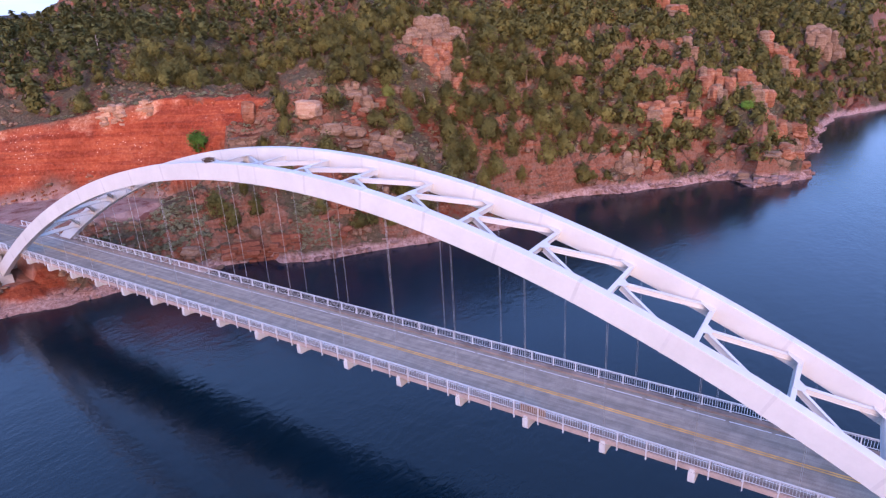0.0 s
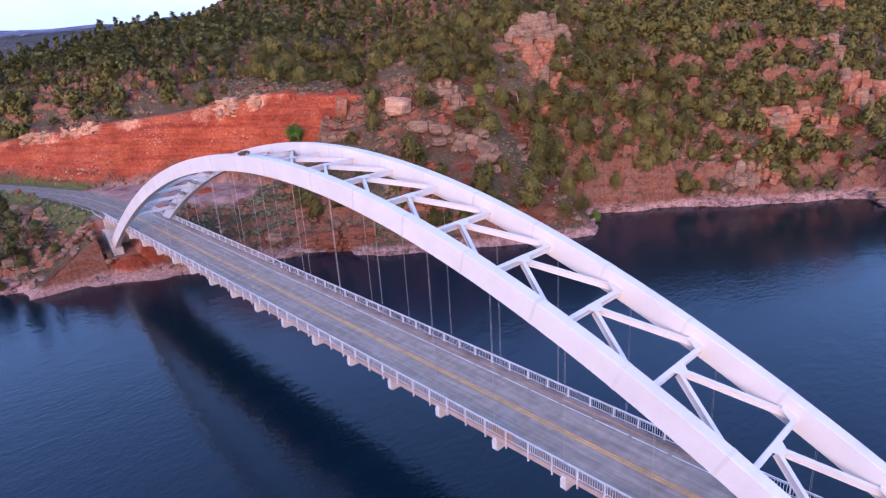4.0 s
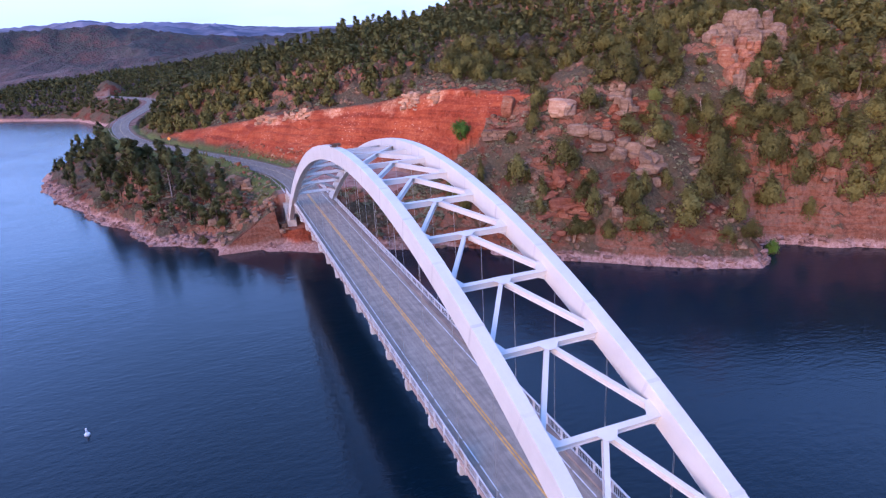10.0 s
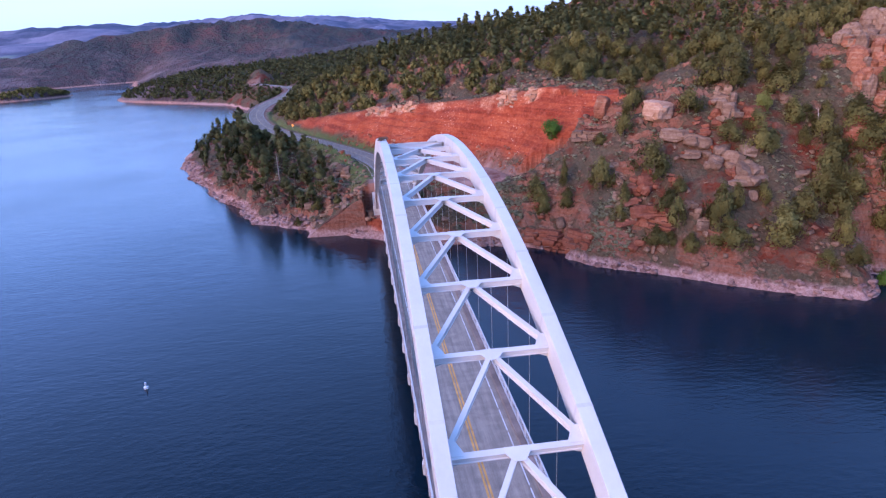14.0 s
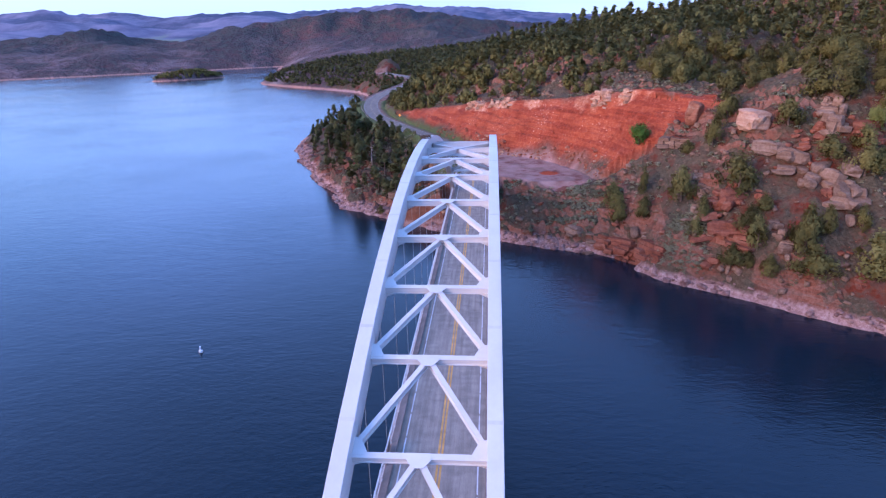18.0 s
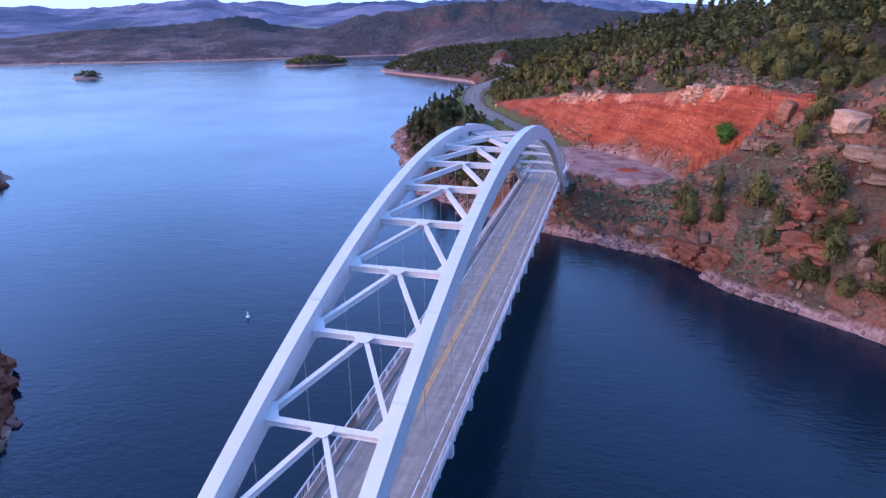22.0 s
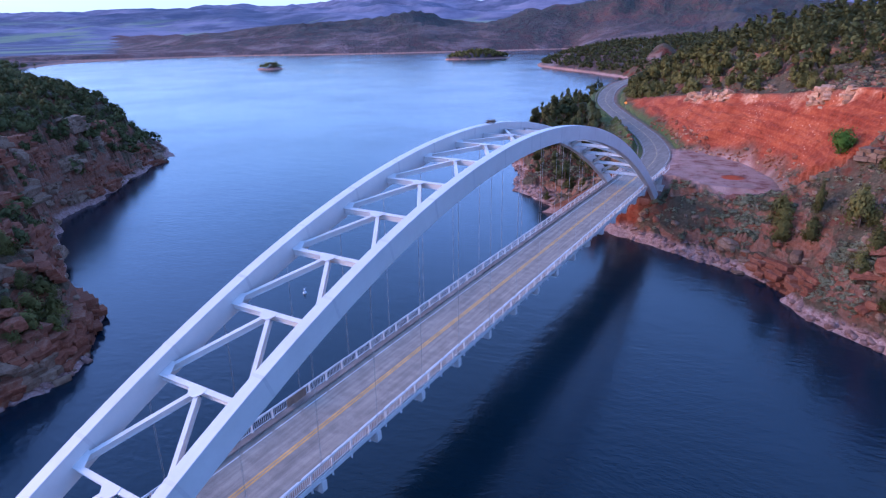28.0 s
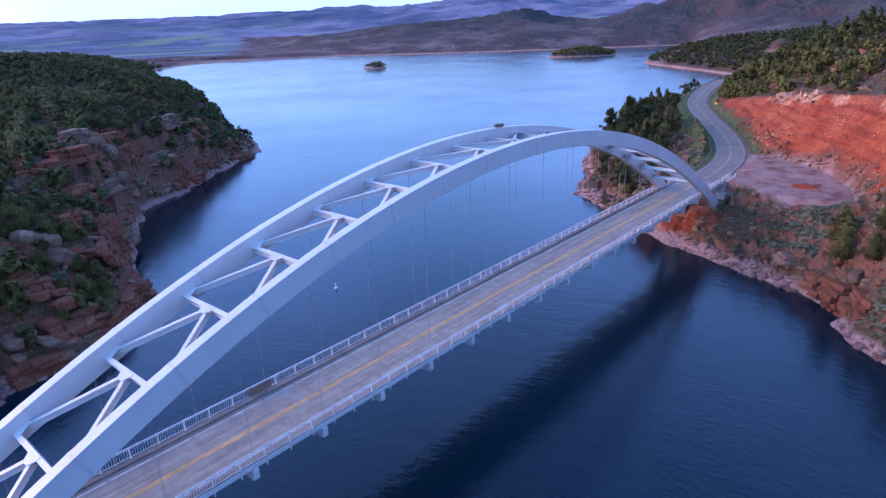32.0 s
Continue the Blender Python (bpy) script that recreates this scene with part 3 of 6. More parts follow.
def land(x, y, detail=True):
    """Ground height, and how far each place belongs to the road bench, the cut and its pale cap."""
    d, _ = seg_distance(x, y, SHORE, True)
    d = np.where(inside(x, y, SHORE), -d, d)
    for ix, iy, a, b_, _ in ISLANDS:
        u, v = (x - ix) * 0.80 + (y - iy) * -0.60, (x - ix) * 0.60 + (y - iy) * 0.80
        d = np.maximum(d, (1 - np.hypot(u / a, v / b_)) * b_ + 3 * fbm(x / 9, y / 9, 3, 77))
    near = np.clip((420 - np.hypot(x, y)) / 120, 0, 1)
    d = d + near * (fbm(x / 7.0, y / 7.0, 3, 5) * 5.0 + fbm(x / 2.6, y / 2.6, 2, 9) * 1.6) * np.clip(1 - np.abs(d) / 30, 0, 1)
    z = profile(x, y, d)
    dry = np.clip(d / 6, 0, 1)
    for p, w, reach in KNOTS:
        for (px, py, _), wi in zip(p, w):
            z = z + dry * wi * np.exp(-((x - px) ** 2 + (y - py) ** 2) / reach ** 2)
    z = np.where(d > 0, np.maximum(z, 0.25 * np.minimum(d, 6)), z)
    # the cape's cliff towards the lake
    lip = np.interp(d, [0, 4.5, 9.7, 14, 22, 28, 40], [0.5, 2.6, 5, 13, 22, 26, 33])
    z = np.where((y > 203) & (y < 330) & (x > 55) & (x < 170) & (d > 0), np.minimum(z, lip + np.clip((y - 270) / 6, 0, 30)), z)
    # far ridges: a wooded one behind the lake, then pale mountains
    r, az = np.hypot(x + 80, y), np.degrees(np.arctan2(y, x + 80))
    crest = np.interp(az, [-60, -20, -10, -2, 3, 8, 12, 15, 18, 21.5, 26.5, 30, 32, 36, 40, 44.5, 50, 54, 57, 80], [110, 95, 86, 82, 103, 120, 113, 116, 100, 89, 60, 78, 86, 68, 60, 52, 36, 20, 5, 5])
    folds = 1 - np.abs(fbm(x / 210, y / 210, 5, 31)) * 2.6
    bulk = np.clip((d - 8) / np.maximum(1700 - (r - d), 320), 0, 1) ** 0.8 * np.clip((r - 950) / 250, 0, 1) * np.clip((2900 - r) / 900, 0.25, 1)
    z = np.where(r > 950, np.maximum(z * np.clip((1300 - r) / 350, 0, 1) + 8 * (r > 1300) * np.clip(d / 40, 0, 1), bulk * crest * (0.42 + 0.66 * folds)), z) * np.where((r > 950) & (d < 0), 0, 1) + np.where((r > 950) & (d < 0), -4, 0)
    peak = np.interp(az, [-60, -16, -7, -1, 4, 10, 14, 17, 20.5, 24, 27, 30, 32.5, 35, 38.5, 41, 44.4, 47.3, 51, 58, 64, 74, 110], [150, 167, 173, 203, 229, 247, 229, 205, 225, 205, 182, 223, 212, 236, 205, 185, 166, 200, 166, 147, 135, 124, 100])
    rim = np.clip((r - 2500) / 1700, 0, 1) ** 0.7
    z = np.where(r > 2500, np.maximum(z, rim * peak * (0.66 + 0.42 * (1 - np.abs(fbm(x / 420, y / 420, 5, 41)) * 2.6))), z)
    for ix, iy, a, b_, hh in ISLANDS:
        u, v = (x - ix) * 0.80 + (y - iy) * -0.60, (x - ix) * 0.60 + (y - iy) * 0.80
        z = z + hh * np.clip(1.05 - (u / a) ** 2 - (v / b_) ** 2, 0, 1)
    zone = np.zeros(x.shape + (4,))
    if detail:
        rough = near * np.clip(d / 4, 0, 1) * np.clip((x + 150) / 25, 0, 1)
        z = z + rough * (fbm(x / 16, y / 16, 4, 3) * 4.5 + fbm(x / 4.2, y / 4.2, 4, 13) * 2.4)
        # ledges and broken blocks
        cape = np.clip((y - 48) / 10, 0, 1) * (x < 150)
        step = 3.4 + 5.0 * np.clip((-128 - y) / 20, 0, 1) + 1.8 * cape
        q = z / step + fbm(x / 30, y / 30, 4, 21) * 3.5
        f = q - np.floor(q)
        ledge = np.floor(q) + np.clip((f - 0.60) / 0.25, 0, 1)
        crag = np.clip(0.45 + 0.35 * cape + 0.2 * (y < -128) + 3.6 * fbm(x / 22, y / 22, 4, 23), 0, 1)
        z = z + rough * crag * 0.9 * (ledge - q) * step * np.clip(z / 3, 0, 1)
        v1, e1 = blocks(x / 4.6 + fbm(x / 6, y / 6, 2, 81), y / 3.4 + fbm(x / 6, y / 6, 2, 83), 33)
        v2, e2 = blocks(x / 1.9, y / 1.6, 37)
        stony = rough * np.clip(crag + 0.15 + np.clip(1 - z / 6, 0, 1) * 0.5, 0, 1)
        rubble = stony * ((v1 - 0.45) * 1.9 - 0.6 * np.clip(1 - e1 * 6, 0, 1) + (v2 - 0.5) * 1.2 - 0.35 * np.clip(1 - e2 * 5, 0, 1)) * np.clip(z / 2.0, 0.15, 1)
    else:
        rubble = 0.0
    # road bench, turnout, and the cut behind them
    rd, where = seg_distance(x, y, ROAD, False)
    rz = np.interp(where, np.arange(len(ROAD)), [p[2] for p in ROAD])
    ld, _ = seg_distance(x, y, LOT, True)
    ld = np.where(inside(x, y, LOT), 0, ld)
    bd = np.minimum(np.clip(rd - 6.2, 0, None), ld)
    bz = np.where(ld < rd - 6.2, 13.2, rz)
    bz = np.where(x < 84, np.minimum(bz, 13.0 - (84 - x) * 0.55), bz)
    wv, we = blocks(x / 3.5, y / 3.5, 57)
    wob = fbm(x / 12, y / 12, 5, 51) * 6.0 + (wv - 0.5) * 1.3 + fbm(x / 2.5, y / 2.5, 3, 52) * 1.2
    gate = (x > 84) | ((y < -17) & (x > 64) & (ld < 40))
    cutting = inside(x, y, CUT_TOP + CUT_FOOT) & (bd > 0.9)
    td, along_top = seg_distance(x, y, CUT_TOP, False)
    tz = np.interp(along_top, np.arange(len(CUT_TOP)), [p[2] for p in CUT_TOP])
    share = bd / (bd + td + 0.01)
    rise = (tz - bz) * np.interp(share, [0, 0.1, 0.5, 0.8, 0.9, 1], [0, 0.03, 0.46, 0.80, 0.86, 1])
    q = rise / 2.6 + fbm(x / 22, y / 22, 3, 58) * 1.6
    rise = rise + ((np.floor(q) + np.clip((q - np.floor(q) - 0.35) / 0.45, 0, 1)) - q) * 1.5 * np.clip((bd - 3) / 3, 0, 1) * np.clip(td / 4, 0, 1)
    face = bz + rise + wob * 0.45 * np.clip(bd / 5, 0, 1) * np.clip(td / 4, 0, 1)
    edge = np.exp(-(td / 5.0) ** 2) * (along_top > 0) * (along_top < len(CUT_TOP) - 1.01)
    z = z * (1 - edge) + (tz + 0.10 * td + 0.8 * fbm(x / 4, y / 4, 3, 59)) * edge
    inward = np.where(cutting, td, -td) + fbm(x / 5, y / 5, 3, 65) * 2.5
    zone[..., 0] = np.where(cutting | (edge > 0.6), np.clip((bd - 2.2 + fbm(x / 8, y / 8, 3, 64) * 6) / 2.0, 0, 1) * np.clip(0.5 + inward / 2.0, 0, 1), 0)
    foot = np.clip((9.5 - np.abs(y)) / 2, 0, 1) * np.clip((x - 71) / 4, 0, 1) * np.clip((92 - x) / 2, 0, 1) * np.clip(0.7 + 3 * fbm(x / 5, y / 5, 3, 67), 0, 1)
    zone[..., 0] = np.maximum(zone[..., 0], foot * np.interp(y, [-5, 1], [0.15, 0.8]))
    scar, _ = seg_distance(x, y, SCAR, False)
    zone[..., 0] = np.maximum(zone[..., 0], np.clip((4.2 - scar + fbm(x / 5, y / 5, 3, 66) * 4) / 1.5, 0, 1))
    cap_deep = np.interp(x, [90, 97, 112, 122, 135, 142, 172, 190], [0, 2.4, 2.6, 1.0, 1.2, 2.8, 2.6, 0])
    zone[..., 1] = np.where(cutting & (td < cap_deep + fbm(x / 6, y / 6, 3, 63) * 2.5), np.clip((fbm(x / 5, y / 5, 4, 61) + np.interp(x, [92, 100, 114, 124, 140, 150, 172], [-0.1, 0.16, 0.12, -0.08, 0.0, 0.10, -0.05])) * 5, 0, 0.9), 0)
    z = np.where(cutting, face, z)
    z = np.where(gate & ~cutting & (bd < 45) & (x > 226), np.minimum(z, bz + np.clip(bd - 1, 0, None) * 0.85 + wob * 0.4), z)
    # the slope falls away past the turnout's end
    z = np.where(gate & ~cutting & (x < 92) & (y < -17), np.minimum(z, 13.2 + np.interp(ld, [0, 2, 9, 15, 19, 26], [0, 0, 1.2, 7, 9.5, 40]) + wob * 0.25), z)
    fill = bz - np.clip(bd - 1.0, 0, None) * 0.75 + wob * 0.5 * np.clip(bd / 4, 0, 1)
    z = np.where(gate & (z < fill) & ((d > 1.5) | (x < 200)), fill, z)
    z = z + rubble * np.where(gate, np.clip((bd - 1.2) / 4, 0, 1), 1) * np.where(cutting, 0.40, 1.0) * np.clip(td / 4, 0.15, 1) * np.clip((np.abs(y) - 7.5 + np.clip(z - 9.5, -9, 0) * -3) / 2 + (x > 91) + (x < 70), 0, 1)
    z = np.where((bd < 0.9) & gate, bz - 0.12, z)
    west = np.clip((np.abs(y) - 6.0) / 6.0, 0, 1)
    z = np.where(x < -87, z * west + 12.88 * (1 - west), z)
    # banks cleared round the arch's feet, and the bare knob behind the far bend
    z = np.where((np.abs(y) < 9.0) & (np.abs(x) < 91), np.minimum(z, np.interp(np.abs(x), [70, 80, 86, 91], [3.0, 3.8, 4.4, 6.4]) + np.where(y < 1, np.interp(np.abs(x), [78, 84, 91], [1.2, 3.4, 4.2]), 0) + 1.5 * fbm(x / 3, y / 3, 3, 85)), z)
    z = np.maximum(z, 32 - 0.10 * np.hypot((x - 596) * 0.8, y - 104) ** 1.75 + 3 * fbm(x / 12, y / 12, 3, 86))
    zone[..., 2] = np.clip(1 - ld / 3.0 + fbm(x / 3, y / 3, 3, 71) * 1.5, 0, 1) * (ld < 5) + (rd < 7) * gate * 0.6
    lake_side = y > np.interp(x, [p[0] for p in ROAD], [p[1] for p in ROAD])
    zone[..., 3] = np.clip(1.3 - np.abs(rd - 7) / np.where(lake_side, 6, 2.0), 0, 1) * gate * (ld > 4) * (x > 97) * (x < 300)
    return z, np.clip(zone, 0, 1), d


def axis(stops):
    out = []
    for a, b_, n in stops:
        out += list(np.linspace(a, b_, n, endpoint=False))
    return np.array(out + [stops[-1][1]])


GX = axis([(-4900, -600, 8), (-600, -120, 16), (-120, -55, 34), (-55, -20, 36), (-20, 112, 190), (112, 200, 74), (200, 360, 64), (360, 900, 60), (900, 2000, 50), (2000, 4900, 60)])
GY = axis([(-4900, -700, 10), (-700, -220, 56), (-220, -125, 84), (-125, -15, 160), (-15, 55, 74), (55, 110, 50), (110, 210, 58), (210, 480, 64), (480, 1200, 60), (1200, 4900, 60)])


def build_ground():
    X, Y = np.meshgrid(GX, GY)
    Z, zone, d = land(X, Y)
    ny, nx = X.shape
    me = bpy.data.meshes.new("ground")
    idx = np.arange(nx * ny).reshape(ny, nx)
    quads = np.stack([idx[:-1, :-1], idx[:-1, 1:], idx[1:, 1:], idx[1:, :-1]], -1).reshape(-1, 4)
    me.vertices.add(nx * ny)
    me.vertices.foreach_set("co", np.stack([X, Y, Z], -1).ravel())
    me.loops.add(quads.size)
    me.loops.foreach_set("vertex_index", quads.ravel())
    me.polygons.add(len(quads))
    me.polygons.foreach_set("loop_start", np.arange(0, quads.size, 4))
    me.polygons.foreach_set("loop_total", np.full(len(quads), 4))
    me.materials.append(GROUND)
    me.materials.append(FAR)
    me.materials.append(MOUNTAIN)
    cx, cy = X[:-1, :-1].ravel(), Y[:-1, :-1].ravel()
    # haze-tinted slopes beyond 2.6 km and over the far plain
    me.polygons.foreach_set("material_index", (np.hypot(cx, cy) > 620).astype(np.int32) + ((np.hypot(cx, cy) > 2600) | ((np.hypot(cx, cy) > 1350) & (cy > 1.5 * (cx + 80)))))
    me.polygons.foreach_set("use_smooth", np.hypot(cx, cy) > 330)
    me.update(calc_edges=True)
    col = me.attributes.new("zone", "FLOAT_COLOR", "POINT")
    z4 = zone.copy()
    z4[..., 3] = 1
    col.data.foreach_set("color", z4.reshape(-1, 4).ravel())
    ver = me.attributes.new("verge", "FLOAT", "POINT")
    ver.data.foreach_set("value", zone[..., 3].ravel())
    ob = new("ground", me)
    return tagged(ob, "red rocky desert hillside with dry grass and ledges round the lake", "ground", kind="structure")


ground = build_ground()
me = mesh_from("water", [(-4900, -4900, 0), (4900, -4900, 0), (4900, 4900, 0), (-4900, 4900, 0)], [(0, 1, 2, 3)], WATER)
tagged(new("water", me), "dark blue rippled lake water reflecting the evening sky", "water", kind="structure")


def height(x, y):
    return float(land(np.array([float(x)]), np.array([float(y)]))[0][0])

# ---- the road ----
def ribbon(name, pts, y0, y1, lift, material, parent, label="", step=3.0):
    """A strip that follows a line of points, between two offsets to its left."""
    fine = []
    for i in range(len(pts) - 1):
        p0, p1, p2, p3 = (Vector(pts[max(0, min(len(pts) - 1, j))]) for j in (i - 1, i, i + 1, i + 2))
        n = max(1, int((p2 - p1).length / step))
        for k in range(n):
            t = k / n
            fine.append(0.5 * (2 * p1 + (p2 - p0) * t + (2 * p0 - 5 * p1 + 4 * p2 - p3) * t * t + (3 * p1 - p0 - 3 * p2 + p3) * t ** 3))
    fine.append(Vector(pts[-1]))
    verts, faces = [], []
    for i, p in enumerate(fine):
        d = (fine[min(i + 1, len(fine) - 1)] - fine[max(i - 1, 0)])
        n = Vector((-d.y, d.x, 0)).normalized()
        for o in (y0, y1):
            verts.append(p + n * o + Vector((0, 0, lift)))
        for o in (y1, y0):
            verts.append(p + n * o + Vector((0, 0, lift - 0.12)))
        if i:
            a, b_ = 4 * (i - 1), 4 * i
            for k in range(4):
                faces.append((a + k, b_ + k, b_ + (k + 1) % 4, a + (k + 1) % 4))
    me = mesh_from(name, verts, faces, material)
    return part(name, me, material, parent, label), fine


GUARD = plain("weathered_guardrail_steel", (0.16, 0.15, 0.15), 0.6, 0.3, 0.25, 0.8, 6.0)
WORN_WHITE = plain("faded_white_paint", (0.30, 0.29, 0.28), 0.8, 0.0, 0.3, 0.8, 9.0)
FADED = plain("faded_yellow_paint", (0.36, 0.26, 0.13), 0.8, 0.0, 0.3, 0.8, 9.0)
road, _ = ribbon("road", ROAD, -4.2, 4.2, 0.06, ROAD_ASPHALT, None)
tagged(road, "winding two-lane grey asphalt road along the hillside", "road", kind="structure")
for o, m_, nm in ((-0.12, FADED, "centre_line"), (0.12, FADED, "centre_line"), (-3.75, WORN_WHITE, "edge_line"), (3.75, WORN_WHITE, "edge_line")):
    ribbon(nm, ROAD, o - 0.05, o + 0.05, 0.066, m_, road)

approach, _ = ribbon("road", [(-91, 0, 13.0), (-200, 0, 13.0), (-600, 0, 13.0)], -4.2, 4.2, 0.06, ROAD_ASPHALT, None)
tagged(approach, "straight grey asphalt road leading onto the bridge", "road", kind="structure")

# ---- the bridge ----
bridge = tagged(new("arch_bridge"), "pale painted steel through-arch road bridge over the narrows", "bridge")
DECK, HALF, PANEL = 13.0, 5.12, 8.534
RIB_Y, RIB_W, RIB_D = 5.24, 1.15, 2.35
NODES = [s * (PANEL / 2 + PANEL * n) for n in range(8) for s in (-1, 1)]


def crown(x):
    return 37.38 - 0.00383 * x * x


def arch_frame(x, drop):
    """A pose on the arch: x across the bridge, y along the arch, z out of its curve, drop metres below its top."""
    t = Vector((1, 0, -0.00766 * x)).normalized()
    n = Vector((-t.z, 0, t.x))
    m = Matrix(((0, t.x, n.x, x), (-1, 0, 0, 0), (0, t.z, n.z, crown(x)), (0, 0, 0, 1)))
    return m @ Matrix.Translation((0, 0, -drop))


def rib(side):
    bm = bmesh.new()
    rows = []
    n = 96
    for i in range(n + 1):
        x = -87.0 + 174.0 * i / n
        m = arch_frame(x, 0)
        w = RIB_W / 2
        c = 0.03
        ring = [(-w + c, 0), (w - c, 0), (w, -c), (w, -RIB_D + c), (w - c, -RIB_D), (-w + c, -RIB_D), (-w, -RIB_D + c), (-w, -c)]
        rows.append([bm.verts.new(m @ Vector((a, 0, h)) + Vector((0, side * RIB_Y, 0))) for a, h in ring])
    for a, b_ in zip(rows, rows[1:]):
        for k in range(8):
            bm.faces.new((a[k], b_[k], b_[(k + 1) % 8], a[(k + 1) % 8]))
    bm.faces.new(rows[0])
    bm.faces.new(rows[-1][::-1])
    r = part("arch_rib", bm, PAINT, bridge, "smooth box-section steel arch rib")
    for x in [s * (PANEL * k + 1.6) for k in range(10) for s in (-1, 1)]:
        bm = bmesh.new()
        m = arch_frame(x, 0)
        w = RIB_W / 2 + 0.006
        for a0, a1, h0, h1 in ((-w, w, -0.002, 0.006), (-w, w, -RIB_D - 0.006, -RIB_D + 0.002), (-w, -w + 0.008, -RIB_D, 0), (w - 0.008, w, -RIB_D, 0)):
            box(bm, a0, a1, -0.16, 0.16, h0, h1, Matrix.Translation((0, side * RIB_Y, 0)) @ m)
        part("splice_band", bm, PAINT_SEAM, r)
    return r


def i_beam(bm, m, y0, y1, wide, deep, plate=0.05):
    """An I-section along the frame's own y."""
    box(bm, -wide / 2, wide / 2, y0, y1, deep / 2 - plate, deep / 2, m)
    box(bm, -wide / 2, wide / 2, y0, y1, -deep / 2, -deep / 2 + plate, m)
    box(bm, -wide * 0.30, wide * 0.30, y0, y1, -deep / 2 + plate, deep / 2 - plate, m)


def along(a, b_, up):
    """A frame at a whose y runs to b and whose z leans to up."""
    y = (b_ - a).normalized()
    z = (up - y * up.dot(y)).normalized()
    x = y.cross(z)
    return Matrix(((x.x, y.x, z.x, a.x), (x.y, y.y, z.y, a.y), (x.z, y.z, z.z, a.z), (0, 0, 0, 1))), (b_ - a).length


INNER = RIB_Y - RIB_W / 2
DROP = 1.42
strut_x = sorted([math.copysign(abs(x) - 4.2e-6 * abs(x) ** 3, x) for x in NODES] + [-70.3, 70.3])
for x in strut_x:
    m = arch_frame(x, DROP)
    bm = bmesh.new()
    o = m.translation
    up = m.to_3x3() @ Vector((0, 0, 1))
    f, ln = along(Vector((o.x, -INNER, o.z)), Vector((o.x, INNER, o.z)), up)
    i_beam(bm, f, 0, ln, 0.46, 0.66)
    # haunches where it meets the ribs
    for e, d in ((0.0, 1), (ln, -1)):
        vs = [bm.verts.new(f @ Vector(c)) for c in ((-0.14, e, -0.33), (0.14, e, -0.33), (-0.14, e + d * 0.95, -0.33), (0.14, e + d * 0.95, -0.33), (-0.14, e, -0.80), (0.14, e, -0.80))]
        for q in ((0, 2, 3, 1), (0, 1, 5, 4), (2, 4, 5, 3)):
            bm.faces.new([vs[i] for i in q])
        bm.faces.new((vs[0], vs[4], vs[2]))
        bm.faces.new((vs[1], vs[3], vs[5]))
    part("cross_strut", bm, PAINT, bridge)


def brace(x0, x1):
    """The two diagonals from the middle of one strut to the ribs at the next, with their gussets."""
    m0, m1 = arch_frame(x0, DROP), arch_frame(x1, DROP)
    d = math.copysign(1, x1 - x0)
    a, up = m0.translation, m0.to_3x3() @ Vector((0, 0, 1))
    t0, t1 = m0.to_3x3() @ Vector((0, d, 0)), m1.to_3x3() @ Vector((0, d, 0))
    for s in (-1, 1):
        b_ = m1.translation + Vector((0, s * (INNER + 0.06), 0)) - t1 * 0.55
        st = a + t0 * 0.28 + Vector((0, s * 0.12, 0))
        f, ln = along(st, b_, up)
        bm = bmesh.new()
        i_beam(bm, f, 0.25, ln, 0.40, 0.58)
        part("diagonal_brace", bm, PAINT, bridge)
        bm = bmesh.new()
        g = [Vector((0, s * INNER, 0)) + m1.translation + up * 0.335 + v for v in (t1 * 0.05, Vector((0, -s * 1.0, 0)) + t1 * 0.05, Vector((0, -s * 1.0, 0)) - t1 * 0.25, Vector((0, -s * 0.5, 0)) - t1 * 1.25, -t1 * 1.35)]
        lo = [bm.verts.new(v) for v in g]
        hi = [bm.verts.new(v + up * 0.035) for v in g]
        bm.faces.new(lo)
        bm.faces.new(hi[::-1])
        for i in range(5):
            bm.faces.new((lo[i], lo[(i + 1) % 5], hi[(i + 1) % 5], hi[i]))
        part("corner_gusset", bm, PAINT, bridge)
    bm = bmesh.new()
    g = [a + up * 0.335 + v for v in (Vector((0, 0.85, 0)) - t0 * 0.22, Vector((0, -0.85, 0)) - t0 * 0.22, Vector((0, -0.85, 0)) + t0 * 0.3, Vector((0, -0.4, 0)) + t0 * 0.9, Vector((0, 0.4, 0)) + t0 * 0.9, Vector((0, 0.85, 0)) + t0 * 0.3)]
    lo = [bm.verts.new(v) for v in g]
    hi = [bm.verts.new(v + up * 0.035) for v in g]
    bm.faces.new(lo)
    bm.faces.new(hi[::-1])
    for i in range(6):
        bm.faces.new((lo[i], lo[(i + 1) % 6], hi[(i + 1) % 6], hi[i]))
    part("middle_gusset", bm, PAINT, bridge)


for side in (-1, 1):
    rib(side)
for i in range(len(strut_x) - 1):
    a, b_ = strut_x[i], strut_x[i + 1]
    brace(b_, a) if b_ < 6 else brace(a, b_)

